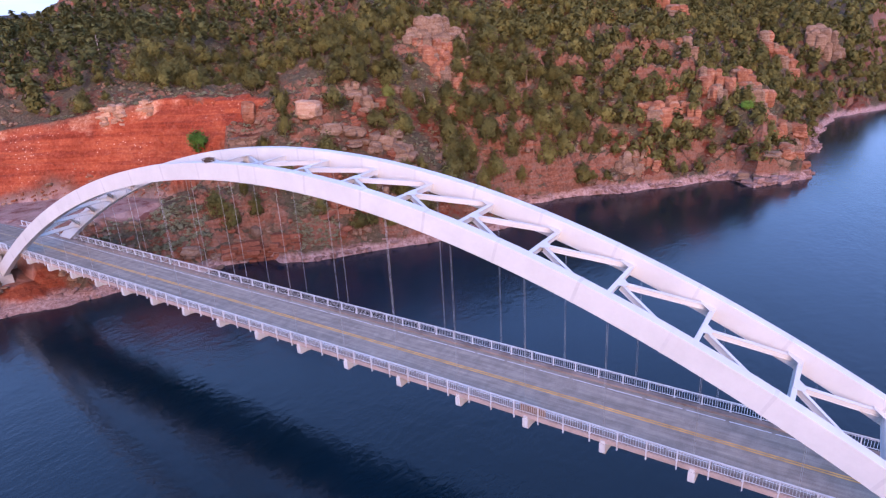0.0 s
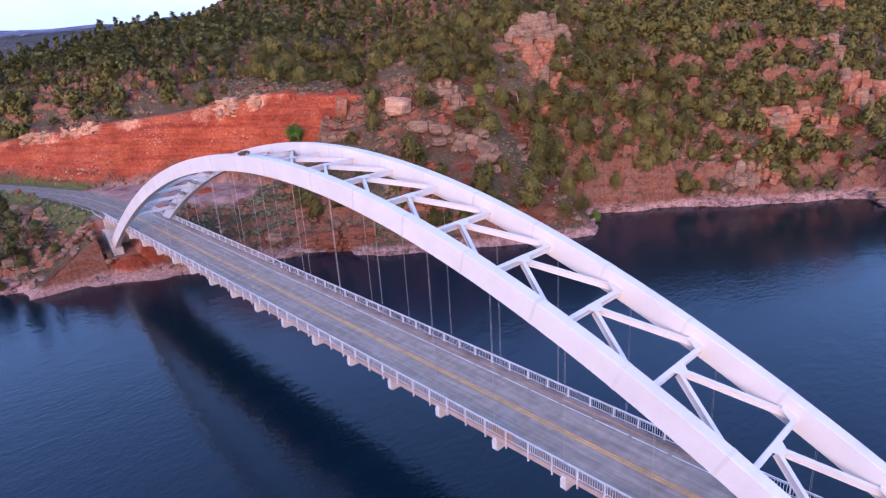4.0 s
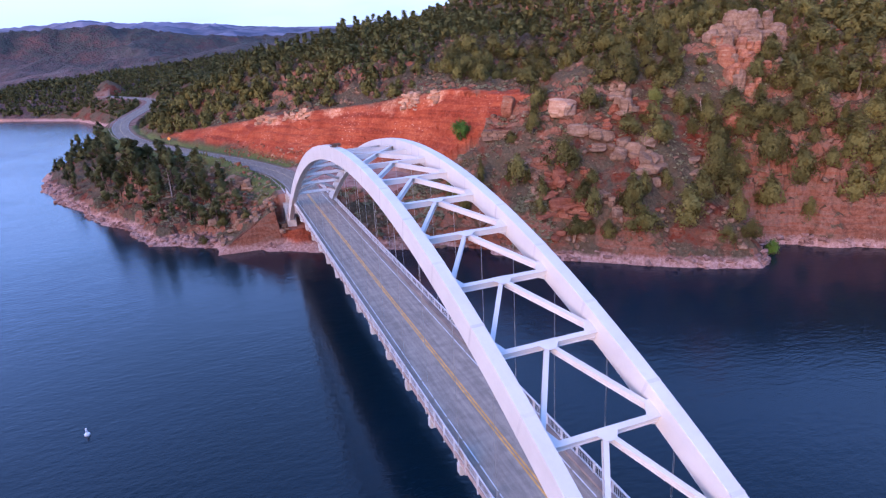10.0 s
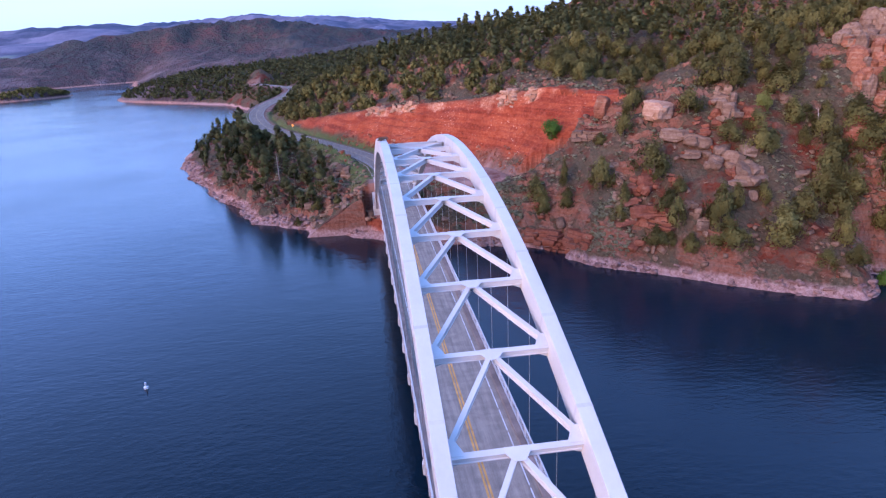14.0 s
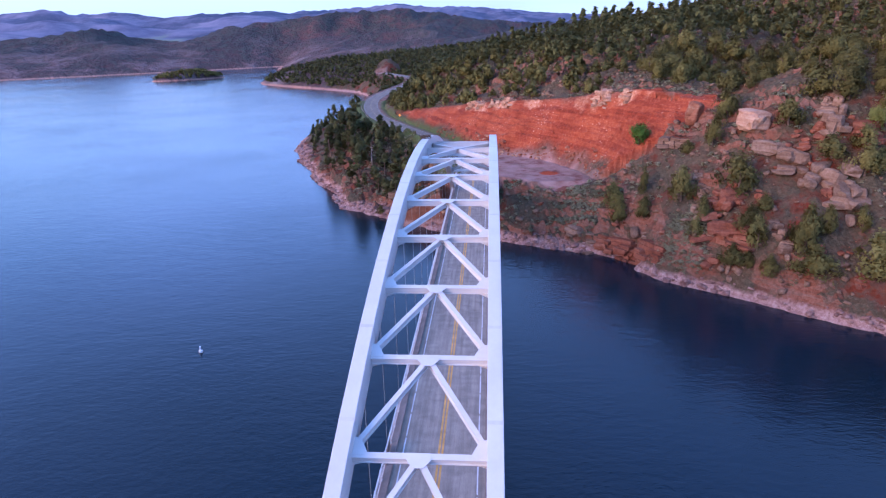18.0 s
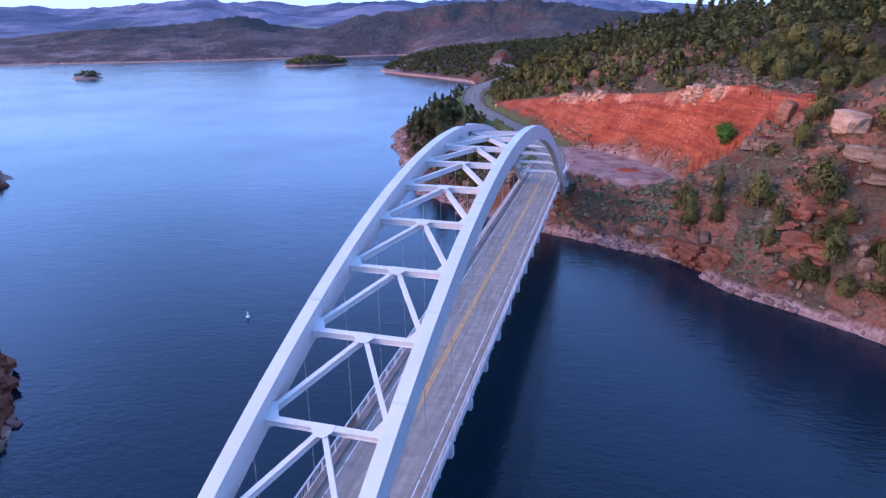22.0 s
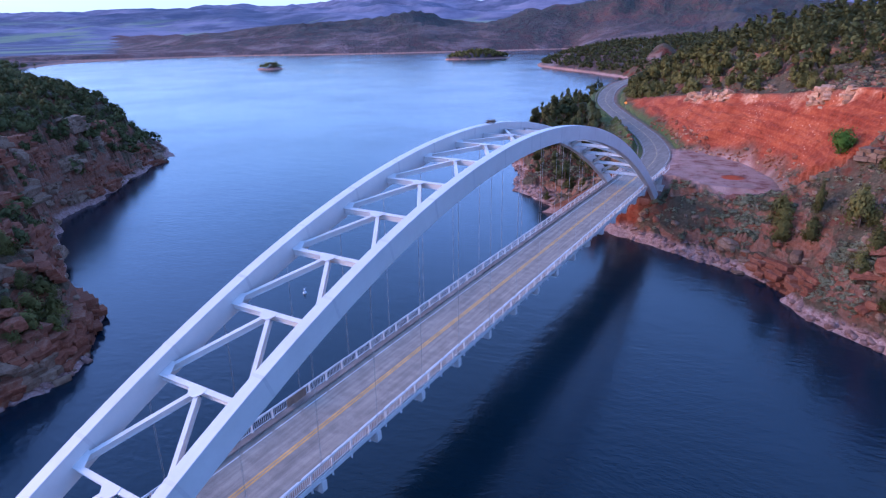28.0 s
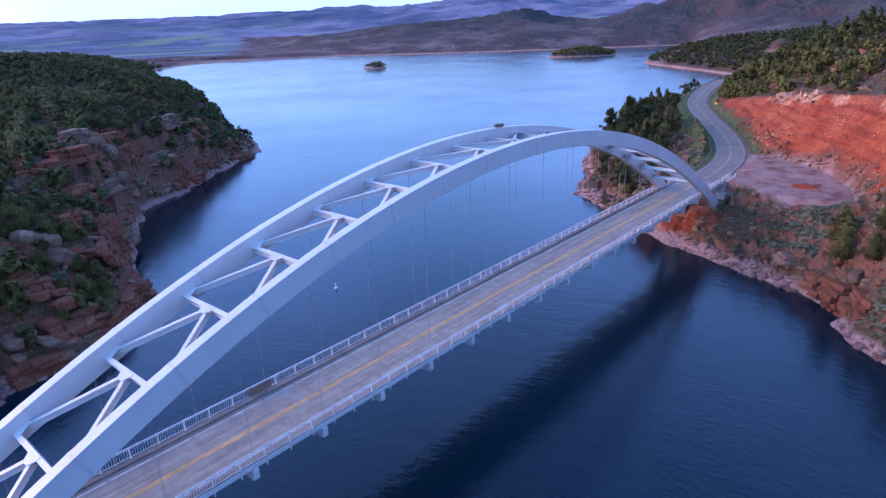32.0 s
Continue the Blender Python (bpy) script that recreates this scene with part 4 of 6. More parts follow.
# deck: slab, curbs, lines, floor beams, stringers
DX = 91.0
bm = bmesh.new()
box(bm, -DX, DX, -HALF, HALF, DECK - 0.28, DECK)
deck = part("deck", bm, ASPHALT, bridge, "worn grey asphalt deck with dark tyre stains")
for s in (-1, 1):
    bm = bmesh.new()
    box(bm, -DX, DX, min(s * 4.45, s * HALF), max(s * 4.45, s * HALF), DECK + 0.004, DECK + 0.24)
    part("curb", bm, CURB_DIRT, deck, "rust-stained concrete curb")
    bm = bmesh.new()
    box(bm, -DX, DX, s * HALF - 0.02 if s > 0 else -HALF - 0.14, s * HALF + 0.14 if s > 0 else -HALF + 0.02, DECK - 0.36, DECK + 0.14)
    part("fascia_beam", bm, FASCIA if s > 0 else PAINT, deck)
    for o in (0.17,):
        bm = bmesh.new()
        box(bm, -DX, DX, s * o - 0.10, s * o + 0.10, DECK + 0.002, DECK + 0.006)
        part("centre_line", bm, YELLOW, deck, "worn double yellow line")
    k = 0
    x = -DX
    while x < DX:
        bm = bmesh.new()
        box(bm, x + 0.18, min(x + PANEL / 2, DX) - 0.18, s * 3.75 - 0.06, s * 3.75 + 0.06, DECK + 0.002, DECK + 0.006)
        part("edge_line", bm, WHITE, deck)
        x += PANEL / 2
for y in (-3.6, -1.2, 1.2, 3.6):
    bm = bmesh.new()
    box(bm, -DX, DX, y - 0.15, y + 0.15, DECK - 0.95, DECK - 0.29)
    part("stringer", bm, PAINT, bridge)
beam_mesh = None
for x in NODES + [s * (PANEL / 2 + PANEL * n) for n in (8, 9) for s in (-1, 1)]:
    if beam_mesh is None:
        bm = bmesh.new()
        prof = [(-5.42, -0.42), (5.42, -0.42), (5.42, -1.45), (5.30, -1.60), (4.4, -1.60), (3.6, -1.75), (-3.6, -1.75), (-4.4, -1.60), (-5.30, -1.60), (-5.42, -1.45)]
        fr, bk = ([bm.verts.new((dx, y, z)) for y, z in prof] for dx in (-0.32, 0.32))
        bm.faces.new(fr)
        bm.faces.new(bk[::-1])
        for i in range(10):
            bm.faces.new((fr[i], fr[(i + 1) % 10], bk[(i + 1) % 10], bk[i]))
        beam_mesh = part("floor_beam", bm, PAINT, bridge)
        beam_mesh.location = (x, 0, DECK)
        continue
    ob = part("floor_beam", beam_mesh.data, PAINT, bridge)
    ob.location = (x, 0, DECK)
for x in NODES:
    for s in (-1, 1):
        for dx in (-0.06, 0.06):
            bm = bmesh.new()
            tube(bm, (x + dx, s * RIB_Y, DECK - 0.5), (x + dx, s * RIB_Y, crown(x) - RIB_D + 0.05), 0.014, n=5)
            part("hanger_cable", bm, CABLE, bridge)
        bm = bmesh.new()
        box(bm, x - 0.22, x + 0.22, s * RIB_Y - 0.12, s * RIB_Y + 0.12, DECK - 0.48, DECK - 0.1)
        part("hanger_socket", bm, PAINT, bridge)

# railings: posts, three rails, pickets panel by panel
RAIL_Y, RAIL_TOP = 5.17, 1.42
POST = PANEL / 3
bm = bmesh.new()
box(bm, -0.014, 0.014, -0.014, 0.014, 0.38, RAIL_TOP - 0.18)
PICKET = bpy.data.meshes.new("picket")
bm.to_mesh(PICKET)
bm.free()
PICKET.materials.append(RAIL_PAINT)
picket_panel = {-1: bmesh.new(), 1: bmesh.new()}
for s in (-1, 1):
    railing = part("railing", mesh_from("railing", [(0, 0, 0)], [], RAIL_PAINT), RAIL_PAINT, bridge, "pale metal picket railing")
    spans = [(-DX, -80.6), (-77.2, 77.2), (80.6, 97.5 if s < 0 else DX)]
    for a, b_ in spans:
        for z, r in ((RAIL_TOP, 0.055), (RAIL_TOP - 0.16, 0.022), (0.36, 0.028)):
            bm = bmesh.new()
            box(bm, a, b_, s * RAIL_Y - r, s * RAIL_Y + r, DECK + z - r, DECK + z + r * 0.6)
            part("rail", bm, RAIL_PAINT, railing)
        n = int((b_ - a) / POST)
        if n < 2:
            continue
        x0 = -POST * int(-a / POST) if a < 0 < b_ else a + 0.2
        bm = bmesh.new()
        box(bm, -0.055, 0.055, -0.06, 0.12, -0.75, RAIL_TOP - 0.04)
        box(bm, -0.11, 0.11, -0.10, 0.10, 0.24, 0.30)
        post = None
        x = x0
        while x < b_:
            if post is None:
                post = part("rail_post", bm, RAIL_PAINT, railing)
                post.location = (x, s * RAIL_Y, DECK)
                post.rotation_euler.z = 0 if s > 0 else math.pi
            else:
                o = part("rail_post", post.data, RAIL_PAINT, railing)
                o.location = (x, s * RAIL_Y, DECK)
                o.rotation_euler.z = post.rotation_euler.z
            if x + POST < b_ + 0.05:
                for k in range(1, 11):
                    px = x + POST * k / 11
                    if -78 < px < 7:
                        o = part("picket", PICKET, None, railing)
                        o.location = (px, s * RAIL_Y, DECK)
                    else:
                        box(picket_panel[s], px - 0.014, px + 0.014, s * RAIL_Y - 0.014, s * RAIL_Y + 0.014, DECK + 0.38, DECK + RAIL_TOP - 0.18)
            x += POST
    tagged(part("picket_panel", picket_panel[s], RAIL_PAINT, railing), kind="stuff")
# a boarded panel of the railing
bm = bmesh.new()
box(bm, -40.65, -37.75, RAIL_Y - 0.11, RAIL_Y - 0.07, DECK + 0.30, DECK + 1.30)
part("board", bm, PLYWOOD, bridge, "brown board fixed over one railing panel")

# springing blocks and abutments
for e in (-1, 1):
    for s in (-1, 1):
        bm = bmesh.new()
        m = Matrix.Translation((e * 88.2, s * RIB_Y, 0))
        prof = [(-2.4, -3), (2.6, -3), (2.6, 10.4), (0.9, 10.4), (-2.4, 6.4)]
        lo = [bm.verts.new(m @ Vector((e * a, -1.25, z))) for a, z in prof]
        hi = [bm.verts.new(m @ Vector((e * a, 1.25, z))) for a, z in prof]
        bm.faces.new(lo)
        bm.faces.new(hi[::-1])
        for i in range(5):
            bm.faces.new((lo[i], lo[(i + 1) % 5], hi[(i + 1) % 5], hi[i]))
        part("springing_block", bm, CONCRETE, bridge, "pale concrete block at the arch's foot")
    bm = bmesh.new()
    box(bm, min(e * 90.2, e * 92.0), max(e * 90.2, e * 92.0), -5.6, 5.6, 2, DECK - 0.3)
    part("abutment", bm, CONCRETE, bridge)
    for s in (-1, 1):
        bm = bmesh.new()
        prof = [(92.0, DECK - 0.1), (99.5, DECK - 0.1), (99.5, DECK - 0.9), (92.0, 7.5)]
        lo = [bm.verts.new((e * a, s * 5.25, z)) for a, z in prof]
        hi = [bm.verts.new((e * a, s * 5.65, z)) for a, z in prof]
        bm.faces.new(lo)
        bm.faces.new(hi[::-1])
        for i in range(4):
            bm.faces.new((lo[i], lo[(i + 1) % 4], hi[(i + 1) % 4], hi[i]))
        bmesh.ops.recalc_face_normals(bm, faces=bm.faces)
        part("wing_wall", bm, CONCRETE, bridge, "tapering pale concrete wing wall")

# ---- trees and shrubs ----
rng = np.random.default_rng(4)
# crags of the cove and the ridge: x, y, width, height, stone
CRAGS = [(52, -112, 8, 7, "red"), (-7, -157, 9, 8, "red"), (57, -121, 9, 8, "pink"), (47.5, -115, 7, 6.5, "red"), (44, -109, 7, 7, "red"), (54, -128, 9, 8, "pink"), (58, -115, 7, 7, "pink"),
         (-20, -179, 9, 11, "red"), (-28, -212, 12, 14, "red"), (-31, -204, 11, 12, "pink"), (-36, -196, 10, 9, "red"), (-41, -207, 9, 9, "red"), (-46, -170, 8, 5, "red"),
         (-4, -138, 6, 6, "pink"), (-8, -143, 6, 6, "red"), (-12, -166, 9, 8, "red"), (16, -246, 12, 10, "red"), (-26, -290, 14, 14, "red"), (-42, -330, 14, 14, "pink"), (-5, -196, 9, 8, "red")]


def clump_mesh(name, centres, sizes, leaves, leaf, material, flat=0.0):
    """Foliage: round each centre a handful of small crossed leaf sprays."""
    n = len(centres)
    c = np.repeat(centres, leaves, 0)
    r = np.repeat(sizes, leaves)[:, None]
    d = rng.normal(size=(n * leaves, 3))
    d /= np.linalg.norm(d, axis=1, keepdims=True)
    p = c + d * r * rng.uniform(0.15, 1.4, (n * leaves, 1))
    out = c - centres.mean(0)
    out = d * 0.5 + 1.3 * out / (np.linalg.norm(out, axis=1, keepdims=True) + 1e-6) + (0, 0, 0.35) + 0.35 * rng.normal(size=d.shape)
    out /= np.linalg.norm(out, axis=1, keepdims=True)
    u = np.cross(out, rng.normal(size=(n * leaves, 3)))
    u /= np.linalg.norm(u, axis=1, keepdims=True) + 1e-9
    v = np.cross(out, u)
    v /= np.linalg.norm(v, axis=1, keepdims=True) + 1e-9
    s = leaf * rng.uniform(0.6, 1.35, (n * leaves, 1))
    verts = np.stack([p - u * s - v * s * 0.5, p + u * s - v * s * 0.5, p + v * s], 1).reshape(-1, 3)
    k = np.arange(n * leaves) * 3
    return verts, np.stack([k, k + 1, k + 2], 1)


def juniper(seed, leaves=40, leaf=0.038, n=52):
    """A rounded, uneven, many-stemmed crown about one metre high and wide, for scaling."""
    r = np.random.default_rng(seed)
    a = r.uniform(0, math.tau, n)
    h = r.uniform(0.10, 0.95, n)
    lobe = 1 + 0.28 * np.sin(a * 2 + r.uniform(0, 6)) + 0.18 * np.sin(a * 3 + r.uniform(0, 6))
    wide = 0.46 * np.sin(np.clip(h * 1.02 + 0.14, 0, 1) * math.pi) ** 0.6 * lobe
    q = np.sqrt(r.uniform(0.15, 1, n)) * wide * r.uniform(0.7, 1.15, n)
    c = np.stack([q * np.cos(a) + 0.08 * (h - 0.3) * math.sin(seed), q * np.sin(a) + 0.08 * (h - 0.3) * math.cos(seed), h * (0.92 + 0.14 * np.sin(a + seed))], 1)
    return clump_mesh("crown", c, r.uniform(0.09, 0.19, n), leaves, leaf, None)


def pine(seed, leaves=24, leaf=0.032, n=64):
    """A loose pine with uneven boughs and a blunt top, one metre high, for scaling."""
    r = np.random.default_rng(seed)
    boughs = np.sort(r.uniform(0.24, 0.97, 15))
    turn = r.uniform(0, math.tau, 15)
    reach = 0.26 * np.clip(1.06 - boughs, 0, 1) ** 0.62 * r.uniform(0.55, 1.2, 15) * np.clip((boughs - 0.08) * 3.2, 0.3, 1)
    k = r.integers(0, 15, n)
    f = np.sqrt(r.uniform(0.02, 1, n))
    a = turn[k] + r.normal(0, 0.45, n)
    c = np.stack([f * reach[k] * np.cos(a), f * reach[k] * np.sin(a), boughs[k] + 0.04 * f + r.normal(0, 0.02, n)], 1)
    c[:6] = np.stack([r.normal(0, 0.02, 6), r.normal(0, 0.02, 6), np.linspace(0.80, 0.97, 6)], 1)
    return clump_mesh("crown", c, r.uniform(0.045, 0.085, n) * (1.15 - 0.5 * c[:, 2]), leaves, leaf, None)


def trunk_mesh(seed, top, thick, limbs):
    r = random.Random(seed)
    bm = bmesh.new()
    bend = Vector((r.uniform(-0.04, 0.04), r.uniform(-0.04, 0.04), 0))
    tube(bm, (0, 0, -0.12), bend + Vector((0, 0, top * 0.5)), thick, thick * 0.65)
    tube(bm, bend + Vector((0, 0, top * 0.49)), (bend.x * 0.3, bend.y * 0.3, top), thick * 0.65, thick * 0.12)
    for k in range(limbs):
        a, z = r.uniform(0, math.tau), top * r.uniform(0.25, 0.85)
        l = 0.30 * (1 - 0.5 * z)
        tube(bm, bend * 0.5 + Vector((0, 0, z)), (l * math.cos(a), l * math.sin(a), z + 0.14), thick * 0.4, thick * 0.1, 4)
    me = bpy.data.meshes.new("trunk")
    bm.to_mesh(me)
    bm.free()
    me.materials.append(BARK)
    return me


KINDS = {}
for name, fn, material, n, trunk in (("juniper_tree", juniper, JUNIPER_LEAF, 7, (0.55, 0.045, 4)), ("pine_tree", pine, PINE_LEAF, 7, (0.96, 0.022, 5))):
    KINDS[name] = []
    for k in range(n):
        v, f = fn(100 + k)
        far_v, far_f = fn(100 + k, 11, 0.085, 32) if fn is juniper else fn(100 + k, 9, 0.058, 36)
        KINDS[name].append((mesh_from("crown", v, f.tolist(), material), trunk_mesh(k, *trunk), far_v, far_f))

KINDS["far_juniper"] = [(None, None, *juniper(200 + k, 6, 0.12, 20)) for k in range(5)]
KINDS["far_pine"] = [(None, None, *pine(200 + k, 4, 0.095, 22)) for k in range(5)]
LABELS = {"juniper_tree": "dense olive-green juniper tree on the red hillside", "pine_tree": "tall dark green pine tree with a bare lower trunk"}


def plant(name, x, y, tall, wide, material=None, label=""):
    crown_me, trunk_me, _, _ = KINDS[name][int(rng.integers(len(KINDS[name])))]
    ob = tagged(new(name), label or LABELS[name], "bush" if name == "green_bush" else "tree", "trees on the hillside")
    ob.location = (x, y, height(x, y) - 0.1)
    ob.rotation_euler = (0, 0, rng.uniform(0, math.tau))
    ob.scale = (wide, wide, tall)
    part("trunk", trunk_me, BARK, ob)
    if material is not None:
        me = crown_me.copy()
        me.materials[0] = material
        crown_me = me
    part("crown", crown_me, None, ob)
    return ob


def scatter(n, x0, x1, y0, y1, seed, keep):
    r = np.random.default_rng(seed)
    x, y = r.uniform(x0, x1, n), r.uniform(y0, y1, n)
    z, zone, d = land(x, y)
    zx, zy = land(x + 1.5, y)[0], land(x, y + 1.5)[0]
    slope = np.hypot(zx - z, zy - z) / 1.5
    ok = keep(x, y, z, d, slope, zone) & (zone[:, 0] < 0.3) & (zone[:, 2] < 0.25)
    return np.stack([x, y, z], 1)[ok]


def thin(pts, gap):
    """Drop what stands closer than gap to one already kept."""
    kept, cells = [], {}
    for p in pts:
        k = (int(p[0] // gap), int(p[1] // gap))
        if any((p[0] - q[0]) ** 2 + (p[1] - q[1]) ** 2 < gap * gap for i in (-1, 0, 1) for j in (-1, 0, 1) for q in cells.get((k[0] + i, k[1] + j), ())):
            continue
        cells.setdefault(k, []).append(p)
        kept.append(p)
    return np.array(kept)


def off_road(x, y, gap):
    return seg_distance(x, y, ROAD, False)[0] > gap


def wood(x, y):
    return fbm(x / 34, y / 34, 3, 91)


def mass(name, kind, spots, talls, wides, material, label, category="trees"):
    """Many crowns too far off to be told apart, as one mesh."""
    vs, fs, base = [], [], 0
    for p, t, w in zip(spots, talls, wides):
        _, _, v, f = KINDS[kind][int(rng.integers(len(KINDS[kind])))]
        a = rng.uniform(0, math.tau)
        ca, sa = math.cos(a), math.sin(a)
        q = np.stack([(v[:, 0] * ca - v[:, 1] * sa) * w + p[0], (v[:, 0] * sa + v[:, 1] * ca) * w + p[1], v[:, 2] * t + p[2] - 0.15], 1)
        vs.append(q)
        fs.append(f + base)
        base += len(v)
    v, f = np.concatenate(vs), np.concatenate(fs)
    me = bpy.data.meshes.new(name)
    me.vertices.add(len(v))
    me.vertices.foreach_set("co", v.ravel())
    me.loops.add(f.size)
    me.loops.foreach_set("vertex_index", f.ravel())
    me.polygons.add(len(f))
    me.polygons.foreach_set("loop_start", np.arange(0, f.size, 3))
    me.polygons.foreach_set("loop_total", np.full(len(f), 3))
    me.materials.append(material)
    me.update(calc_edges=True)
    return tagged(new(name, me), label, category, kind="stuff")


# hillside east of the bridge
spots = scatter(30000, -75, 260, -380, 70, 11, lambda x, y, z, d, s, zo: (d > 3.5) & (z > 2.6) & (s < np.where(y < -85, 9.0, 1.8)) & off_road(x, y, 10) & (seg_distance(x, y, SCAR, False)[0] > 4.5)
                & (0.6 * wood(x, y) + 0.20 * np.clip((z - 20) / 20, -0.2, 1) + np.random.default_rng(1).uniform(-0.2, 0.2, x.shape) > -0.08 - 0.13 * (y < -95) - 0.10 * ((x > 10) & (x < 52) & (y < -84) & (y > -135)))
                & ((x < 84) | (y < np.interp(x, [p[0] for p in ROAD], [p[1] for p in ROAD]) - 9)) & ((x < 74) | (y < -36) | (x > 130) | (y < -12 + 0.9 * (x - 123) - 14)))
high = (spots[:, 2] > 34) & (spots[:, 0] > 62)
spots = np.concatenate([thin(spots[high], 3.9), thin(spots[~high], 3.7)])
spots = spots[np.hypot(spots[:, 0] - 77, spots[:, 1] + 41) > 7]
cove = scatter(5000, -45, 48, -172, -86, 27, lambda x, y, z, d, s, zo: (d > 2.5) & (z > 3.0) & (wood(x * 1.7, y * 1.7) > -0.10))
spots = thin(np.concatenate([spots, cove]), 3.6)
over_cut = seg_distance(spots[:, 0], spots[:, 1], CUT_TOP[1:9], False)[0]
spots = spots[(over_cut > 2.5) & ((over_cut > 15) | (rng.uniform(0, 1, len(spots)) < 0.42))]
for x, y, w, t, _ in CRAGS:
    spots = spots[np.hypot(spots[:, 0] - x, spots[:, 1] - y - 2) > 0.62 * w]
for x, y, w in ((56, -62, 8), (69, -53, 5), (49, -63, 6), (51, -76, 6), (35, -77, 6), (43, -70, 6)):
    spots = spots[np.hypot(spots[:, 0] - x, spots[:, 1] - y) > w]
spots = spots[(spots[:, 1] < -52) | (spots[:, 0] > 96) | (rng.uniform(0, 1, len(spots)) < 0.6)]
spots = spots[(spots[:, 0] < 66) | (spots[:, 0] > 96) | (spots[:, 1] < -31)]
# single trees on the broken slope between the cut and the cove: x, y, height, width
SLOPE_TREES = [(54.6, -49.1, 8.4, 6.5), (62.4, -42.1, 6.6, 2.9), (62, -36.8, 6, 5.2), (58.9, -42.1, 5.6, 4.8), (46.2, -51.3, 6, 3.9), (47.7, -58.9, 9, 9.2), (44, -49.7, 4.5, 3.8), (35.4, -59.5, 7.8, 5.1),
               (31, -66.4, 10.5, 6), (37.4, -55.1, 5.2, 5.8), (34.8, -57.6, 3.8, 3.7), (31.6, -60.8, 4.3, 4.2), (27.3, -67.2, 6, 8), (24.1, -75.7, 8.4, 9.4), (46.9, -76.8, 4.8, 7.6), (41.2, -81, 6.6, 6.9),
               (61.5, -57.1, 8, 4.5), (66.2, -61.3, 7.6, 5.8), (64.8, -52.4, 3.1, 3.9), (41.4, -62.1, 3.9, 4.4)]
COVE_TREES = [(33, -71, 6.2, 4.3), (32.9, -77.7, 4.9, 3.8), (33.8, -93.5, 9, 7.5), (31, -90, 8, 7), (36.5, -96, 8.5, 7), (26.8, -90.7, 7.6, 7.2), (19.1, -86.7, 7, 4.8), (24.1, -100.5, 8.5, 7.6), (27, -103, 8, 7), (22.2, -107.3, 9, 8),
              (13.7, -115, 9, 8), (17, -118, 9, 7.5), (19.5, -121, 8.5, 8), (28.5, -131.7, 9, 9), (47, -134.9, 8.6, 8), (37.5, -116.5, 9, 8.5), (18.8, -108.4, 6, 3.6), (42.6, -84.4, 4.9, 5.1), (57, -83.6, 8.2, 7.6), (26.5, -82.3, 7.4, 6.4)]
open_slope = (spots[:, 0] > 17) & (spots[:, 0] < 80) & (spots[:, 1] > -92) & (spots[:, 1] < -28) & (spots[:, 2] < 37)
spots = spots[~open_slope | (rng.uniform(0, 1, len(spots)) < 0.12)]
for x, y, tall, wide in SLOPE_TREES + COVE_TREES:
    spots = spots[np.hypot(spots[:, 0] - x, spots[:, 1] - y) > 3.5]
    plant("juniper_tree", x, y, tall, wide, label="large rounded olive-green juniper on the broken slope")
far_away = np.hypot(spots[:, 0] - 40, spots[:, 1] + 60)
order = np.argsort(far_away)
spots = spots[order]
for p in spots[:240]:
    t = rng.uniform(3.0, 7.8)
    plant("juniper_tree", p[0], p[1], t, t * rng.uniform(0.8, 1.15))
rest = spots[240:]
up = np.clip((rest[:, 0] - 60) / 60, 0, 1) * np.clip((rest[:, 2] - 34) / 8, 0, 1) > rng.uniform(0, 1.2, len(rest))
t = rng.uniform(3.4, 7.6, len(rest))
mass("juniper_wood", "juniper_tree", rest[~up], t[~up], t[~up] * rng.uniform(0.8, 1.1, (~up).sum()), JUNIPER_LEAF, "olive-green juniper wood covering the upper hillside")
t = rng.uniform(4.5, 10.5, len(rest))
mass("pine_wood", "pine_tree", rest[up], t[up], t[up] * rng.uniform(0.95, 1.3, up.sum()), PINE_LEAF, "dark green pine wood along the ridge")

# the wooded point beside the road
pts = thin(scatter(1900, 88, 262, 18, 100, 12, lambda x, y, z, d, s, zo: (d > 6) & off_road(x, y, np.where(x > 185, 13, 10.5)) & (y > 10 + 0.30 * (x - 80)) & (x > 96)), 4.4)
pts = pts[(pts[:, 0] < 180) | (rng.uniform(0, 1, len(pts)) < 0.45)]
for p in pts:
    t = 4.0 + 7.5 * rng.uniform(0, 1) ** 1.5 + 4.0 * (118 < p[0] < 190) * rng.uniform(0, 1)
    plant("pine_tree", p[0], p[1], t, t * rng.uniform(1.0, 1.4) * (1.0 if p[0] < 180 else 0.75), label="dark green pine tree on the wooded point by the road")

# cape on the other shore
pts = thin(scatter(20000, -130, 230, 56, 480, 13, lambda x, y, z, d, s, zo: (d > 3.5) & (z > 3) & (x < 0.5 * y + 20) & ((d > 11) | (np.random.default_rng(4).uniform(0, 1, x.shape) < 0.3))
                   & (0.6 * wood(x, y) + 0.25 * np.clip((z - 8) / 12, -0.2, 1) + np.random.default_rng(2).uniform(-0.2, 0.2, x.shape) > -0.30)), 2.7)
order = np.argsort(np.hypot(pts[:, 0] + 40, pts[:, 1] - 60))
pts = pts[order]
near, rest = pts[:50], pts[50:]
for p in near:
    t = rng.uniform(2.4, 5.0)
    plant("juniper_tree", p[0], p[1], t, t * rng.uniform(0.9, 1.2), label="dark green juniper tree on the shaded cape")
t = rng.uniform(2.8, 5.2, len(rest))
w = t * rng.uniform(0.9, 1.25, len(rest))
mass("cape_wood", "juniper_tree", rest[:1500], t[:1500], w[:1500], PINE_LEAF, "dense dark juniper wood on the cape")
